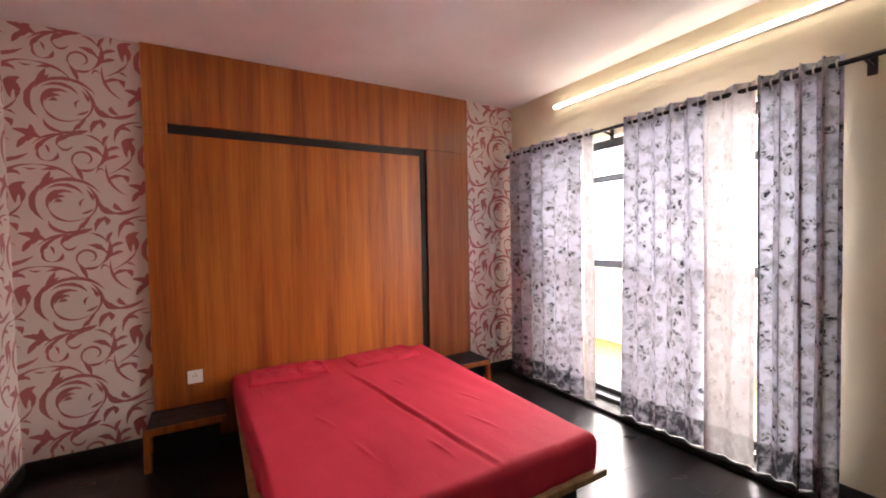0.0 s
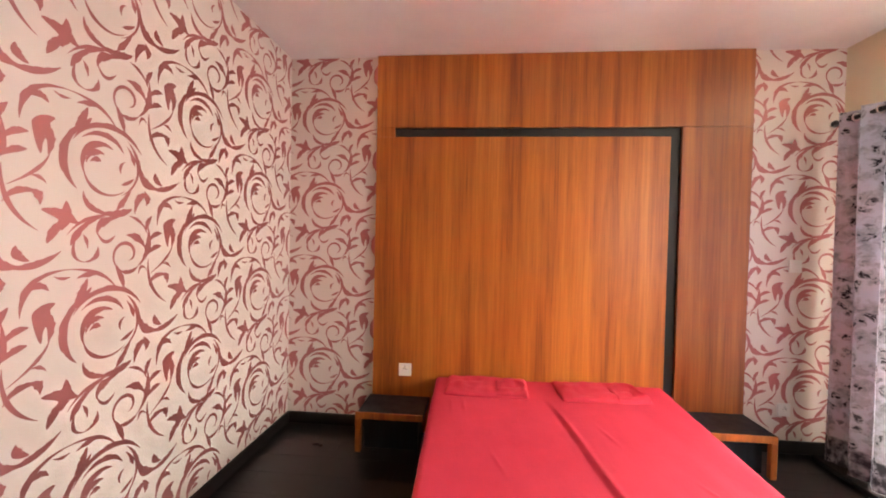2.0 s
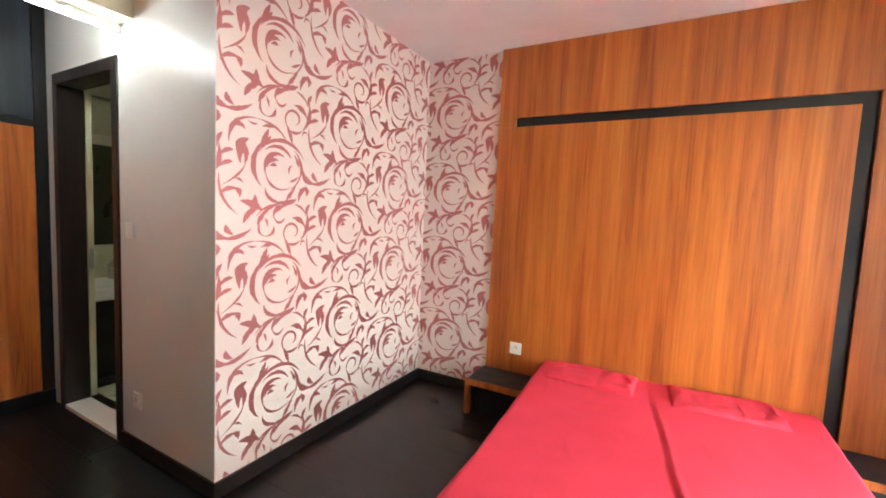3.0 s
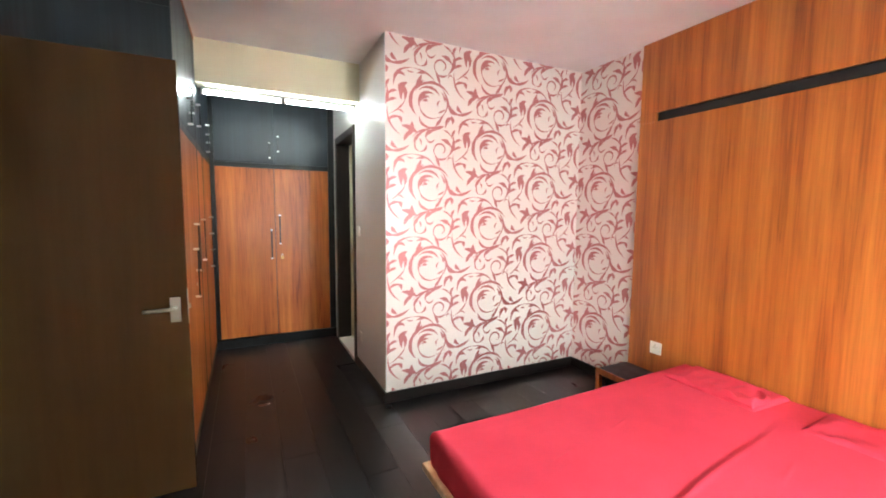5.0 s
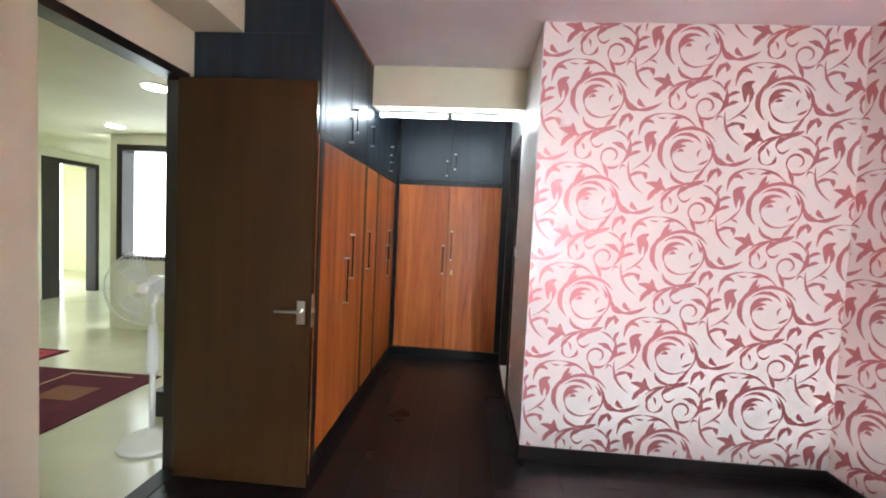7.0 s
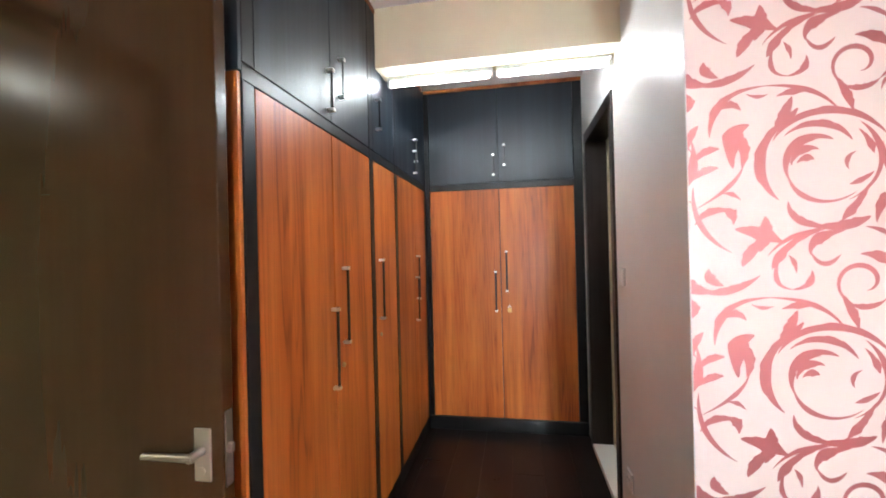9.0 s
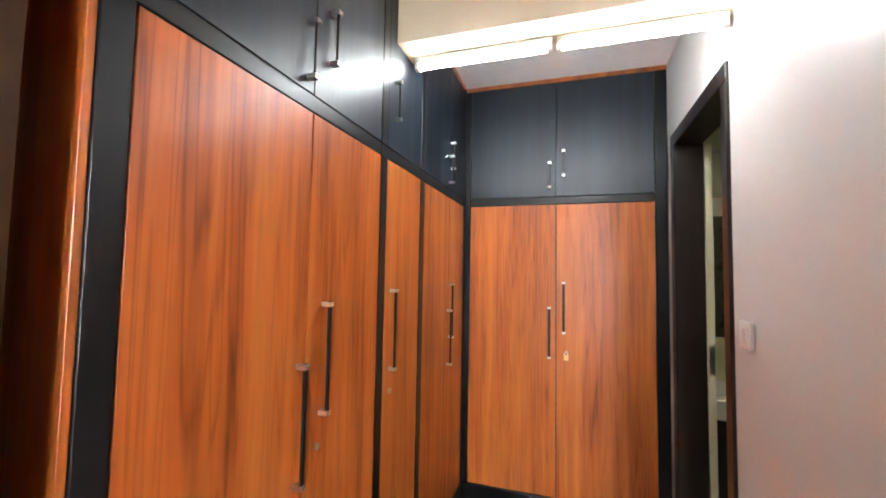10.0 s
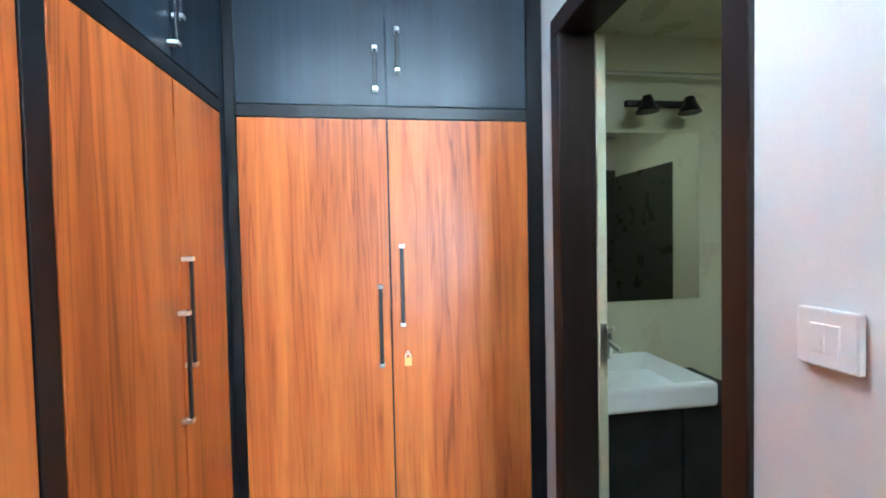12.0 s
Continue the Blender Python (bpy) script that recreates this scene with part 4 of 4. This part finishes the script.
w2 = thing("window_2", (-2.97, -2.1, 0.88), "dark-framed bright hall window", "window", kind="structure")
part("frame_side", box((-3.06, -2.76, 0.82), (-2.885, -2.69, 2.18), 0.003), FRAMEWOOD, w2)
part("frame_side", box((-3.06, -1.51, 0.82), (-2.885, -1.44, 2.18), 0.003), FRAMEWOOD, w2)
part("frame_head", box((-3.06, -2.689, 2.11), (-2.885, -1.511, 2.18), 0.003), FRAMEWOOD, w2)
part("frame_sill", box((-3.06, -2.689, 0.84), (-2.86, -1.511, 0.885), 0.003), FRAMEWOOD, w2)
structure("backdrop_window", box((-3.35, -3.0, 0.3), (-3.34, -1.2, 2.4)), DAYGLOW, "bright overcast daylight outside the window", "backdrop")
structure("backdrop_door", box((-5.8, -6.6, 0.0), (-3.6, -6.59, 2.4)), DAYGLOW, "bright daylight beyond the hall doorway", "backdrop")


def downlight(x, y):
    ob = thing("downlight", (x, y, HH), "lit round downlight set in the hall ceiling", "light", "downlights in the hall")
    part("trim", ring((x, y, HH - 0.003), (0, 0, 1), 0.085, 0.008, 24, 6), WHITEP, ob)
    part("lens", lathe((x, y, HH - 0.02), [(0.07, 0), (0.08, 0.006), (0.082, 0.0198)], 24), DOWNGLOW, ob, "glowing lens")


downlight(-1.19, -0.89)
downlight(-2.46, -2.38)
downlight(0.5, -1.2)
lamp_area("hall_light", (-1.0, -2.2, HH - 0.03), (-1.0, -2.2, 0), 1.6, 1.6, HALL_LAMP, (1, 0.97, 0.85))


def rug(x0, x1, y0, y1, label, motifs):
    ob = thing("rug", ((x0 + x1) / 2, (y0 + y1) / 2, 0), label, "rug")
    part("carpet", box((x0, y0, -0.002), (x1, y1, 0.010), 0.004), RUG, ob)
    for name, lo, hi, material in motifs:
        part(name, box((*lo, 0.010), (*hi, 0.0125), 0.001), material, ob)


RUGRED = paint("rug_red_pile", (0.45, 0.06, 0.09), 0.95)
RUGTAN = paint("rug_tan_pile", (0.50, 0.38, 0.22), 0.95)
RUGBROWN = paint("rug_brown_pile", (0.22, 0.085, 0.04), 0.95)
rug(-1.62, 0.6, -2.3, -1.16, "maroon rug with tan and brown blocks on the hall floor",
    [("tan_block", (-1.05, -1.86), (-0.80, -1.62), RUGTAN), ("brown_block", (-1.30, -1.72), (-1.06, -1.40), RUGBROWN), ("brown_block", (-0.79, -1.60), (-0.55, -1.42), RUGBROWN),
     ("tan_block", (-0.62, -1.40), (-0.42, -1.28), RUGTAN), ("pale_stripe", (-1.52, -1.90), (-1.20, -1.885), RUGTAN), ("pale_stripe", (-1.54, -1.90), (-1.525, -1.35), RUGTAN)])
rug(-2.05, -0.2, -4.0, -2.46, "maroon rug with red border on the hall floor",
    [("red_border", (-2.0, -2.58), (-0.25, -2.50), RUGRED), ("red_border", (-2.0, -3.9), (-1.93, -2.59), RUGRED), ("pale_stripe", (-1.85, -2.68), (-0.4, -2.65), RUGTAN)])

bag = thing("black_case", (-1.08, -0.62, 0), "small black case on the hall floor behind the fan", "case")
part("body", box((-1.20, -0.70, -0.002), (-0.96, -0.54, 0.165), 0.015, seg=3), BLACK, bag)
part("lid", box((-1.205, -0.705, 0.1655), (-0.955, -0.535, 0.18), 0.006, seg=2), BLACK, bag)
grip = rod((-1.15, -0.62, 0.176), (-1.15, -0.62, 0.21), 0.006, 8)
rod((-1.01, -0.62, 0.176), (-1.01, -0.62, 0.21), 0.006, 8, grip)
rod((-1.155, -0.62, 0.21), (-1.005, -0.62, 0.21), 0.008, 8, grip)
part("grip", grip, BLACK, bag)


def pedestal_fan(x, y, face):
    ob = thing("pedestal_fan", (x, y, 0), "white pedestal fan with clear blades on the hall floor", "fan")
    part("foot", lathe((x, y, 0), [(0.17, 0), (0.175, 0.012), (0.165, 0.026), (0.09, 0.05), (0.035, 0.075), (0.03, 0.09)], 32), WHITEP, ob, smooth=True)
    part("lower_pole", rod((x, y, 0.08), (x, y, 0.45), 0.016, 16), WHITEP, ob, smooth=True)
    part("collar", lathe((x, y, 0.43), [(0.02, 0), (0.034, 0.02), (0.034, 0.16), (0.03, 0.24), (0.02, 0.30)], 20), WHITEP, ob, smooth=True)
    part("upper_pole", rod((x, y, 0.70), (x, y, 0.88), 0.013, 16), WHITEP, ob, smooth=True)
    d = Vector((math.cos(face), math.sin(face), 0))
    c = Vector((x, y, 0.96))
    motor = rod(c - d * 0.14, c - d * 0.02, 0.045, 20, r2=0.062)
    rod(c - d * 0.02, c + d * 0.02, 0.062, 20, bm=motor, r2=0.05)
    box((x - 0.02, y - 0.02, 0.86), (x + 0.02, y + 0.02, 0.93), 0.006, bm=motor)
    part("motor_housing", motor, WHITEP, ob, smooth=False)
    h = c + d * 0.08
    part("hub", rod(h - d * 0.03, h + d * 0.03, 0.03, 16), WHITEP, ob)
    side, up = Vector((-d.y, d.x, 0)), Vector((0, 0, 1))
    for k in range(3):
        bm = bmesh.new()
        rows = []
        for i in range(9):
            r = 0.03 + 0.16 * i / 8
            half = (0.35 + 0.55 * math.sin(math.pi * min(1, 0.25 + 0.65 * i / 8))) * 0.8
            rows.append([bm.verts.new(h + (side * math.cos(a) + up * math.sin(a)) * r + d * 0.03 * (s - 0.5))
                         for s in (0, 0.25, 0.5, 0.75, 1) for a in [2 * math.pi * k / 3 + (s - 0.5) * half * 1.6]])
        for a, b in zip(rows, rows[1:]):
            for i in range(4):
                bm.faces.new((a[i], a[i + 1], b[i + 1], b[i]))
        part("blade", bm, BLADE, ob, "clear plastic blade", smooth=True)
    guard = bmesh.new()
    for R, off in ((0.215, 0.08), (0.195, 0.125), (0.13, 0.145), (0.05, 0.15), (0.195, 0.03), (0.12, 0.01)):
        ring(c + d * off, d, R, 0.0012 if R < 0.21 else 0.003, 40, 5, guard)
    for k in range(56):
        a = 2 * math.pi * k / 56
        v = side * math.cos(a) + up * math.sin(a)
        for pts in (((0.05, 0.15), (0.13, 0.145), (0.195, 0.125), (0.215, 0.08)), ((0.06, 0.0), (0.12, 0.01), (0.195, 0.03), (0.215, 0.08))):
            for (r0, o0), (r1, o1) in zip(pts, pts[1:]):
                rod(c + v * r0 + d * o0, c + v * r1 + d * o1, 0.0008, 4, guard)
    part("guard", guard, WHITEP, ob, "thin wire guard")


pedestal_fan(-0.665, -0.455, radians(12))

# ---------------------------------------------------------------- bathroom
QX0, QX1, QY0, QY1, QH = -3.05, XL - 0.12, YP + 0.12, YN, 2.40
structure("bath_floor", box((QX0, QY0, -0.1), (QX1, QY1 - 0.002, 0.0)), BATHWALL, "cream bathroom floor", "floor")
structure("bath_ceiling", box((QX0, QY0, QH), (QX1, QY1 - 0.002, QH + 0.05)), BATHWALL, "cream bathroom ceiling", "ceiling")
structure("bath_wall_west", box((QX0 - 0.1, QY0, 0), (QX0, QY1, QH)), BATHWALL, "cream tiled bathroom wall", "wall")
# unseen dark face on this side, added so the mirror reads dark
structure("bath_wall_east", box((QX1 - 0.02, QY0, 0), (QX1, QY1 - 0.002, 2.05)), DARKPANEL, "unseen dark olive panel added for the bathroom mirror to reflect", "wall")
structure("bath_wall_north", box((QX0 - 0.1, QY1, 0), (XL - 0.121, QY1 + 0.1, QH)), BATHWALL, "cream tiled bathroom wall", "wall")
# second unseen dark panel, placed where the mirror's view lands
structure("bath_tiles_north", box((-1.85, QY1 - 0.012, 0), (QX1 - 0.021, QY1 - 0.003, 1.98)), DARKPANEL, "unseen dark olive panel added for the bathroom mirror to reflect", "wall")
mi = thing("bathroom_mirror", (QX0, 2.4, 1.05), "frameless mirror on the bathroom wall", "mirror")
part("glass", box((QX0 + 0.001, 2.0, 1.03), (QX0 + 0.008, 2.80, 1.90), 0.001), MIRROR, mi)
vl = thing("vanity_light", (QX0, 2.55, 2.05), "dark vanity light above the bathroom mirror", "light")
part("bar", box((QX0 + 0.001, 2.38, 2.03), (QX0 + 0.03, 2.76, 2.06), 0.003), ALU, vl)
for y in (2.45, 2.68):
    part("shade", lathe((QX0 + 0.09, y, 1.98), [(0.055, 0), (0.03, 0.05), (0.02, 0.08)], 16), ALU, vl, "dark conical shade")
    part("arm", rod((QX0 + 0.02, y, 2.045), (QX0 + 0.09, y, 2.055), 0.008), ALU, vl)
rl = thing("wall_rail", (QX0, 2.4, 2.18), "slim steel rail high on the bathroom wall", "rail")
part("bar", rod((QX0 + 0.06, 1.96, 2.18), (QX0 + 0.06, 3.2, 2.18), 0.010), STEEL, rl)
for y in (2.0, 3.15):
    part("bracket", rod((QX0 + 0.001, y, 2.18), (QX0 + 0.06, y, 2.18), 0.008), STEEL, rl)
van = thing("vanity_cabinet", (-2.8, 2.25, 0), "black vanity cabinet under the basin", "vanity")
part("body", box((QX0 + 0.002, 1.96, 0.08), (-2.62, 2.75, 0.66), 0.003), MATTBLACK, van)
part("plinth", box((QX0 + 0.002, 1.98, 0), (-2.66, 2.73, 0.08)), BLACK, van)
for y in (1.962, 2.356):
    part("door", box((-2.6195, y + 0.002, 0.09), (-2.604, y + 0.390, 0.655), 0.002), MATTBLACK, van)
bs = thing("wash_basin", (-2.8, 2.25, 0.66), "white ceramic wash basin on the vanity", "basin")
bm = box((QX0 + 0.002, 1.965, 0.66), (-2.575, 2.50, 0.765), 0.02, seg=3)
top = max(bm.faces, key=lambda f: f.calc_center_median().z * 10 + f.calc_area())
bmesh.ops.inset_individual(bm, faces=[top], thickness=0.035)
bmesh.ops.translate(bm, vec=(0.02, 0, -0.075), verts=top.verts)
part("bowl", bm, CERAMIC, bs, smooth=False)
fa = thing("basin_tap", (-2.97, 2.25, 0.765), "brushed steel basin tap on the wash basin", "tap")
part("body", rod((-3.0, 2.25, 0.755), (-3.0, 2.25, 0.88), 0.02), STEEL, fa)
part("spout", rod((-3.0, 2.25, 0.84), (-2.88, 2.25, 0.82), 0.012), STEEL, fa)
part("lever", rod((-3.0, 2.25, 0.88), (-2.94, 2.25, 0.92), 0.008), STEEL, fa)
# added fill at the bathroom ceiling, no real fitting there
lamp_area("bath_fill", (-1.9, 2.8, QH - 0.01), (-1.9, 2.8, 0), 0.3, 0.3, BATH_FILL, (1, 0.98, 0.75))

# ---------------------------------------------------------------- laminate floor planks
floor = bpy.data.objects["floor"]
PL, PW = 1.2, 0.19
plank_mesh = {}
row = 0
y = YS
while y < YN - 0.01:
    w = min(PW, YN - y)
    x = XF - 0.02 - (row * 0.43) % PL
    while x < XR:
        a, b = max(x, XF - 0.02), min(x + PL, XR)
        inside = b - a > 0.02 and not (b <= XL - 0.1 and y >= YP + 0.12) and not (y + w <= YC - 0.03 and b < -0.5)
        if inside and a < XL and y + w > YP and b > XL:
            a = XL
        if inside:
            key = (round(b - a, 3), round(w, 3))
            if key not in plank_mesh:
                plank_mesh[key] = mesh_of("plank", box((0, 0, -0.0055), (key[0] - 0.0007, key[1] - 0.0007, 0.0), 0.0004), FLOOR)
            p = new("plank", plank_mesh[key])
            p.location = (a, y, 0)
            p.parent = floor
        x += PL
    y += w
    row += 1
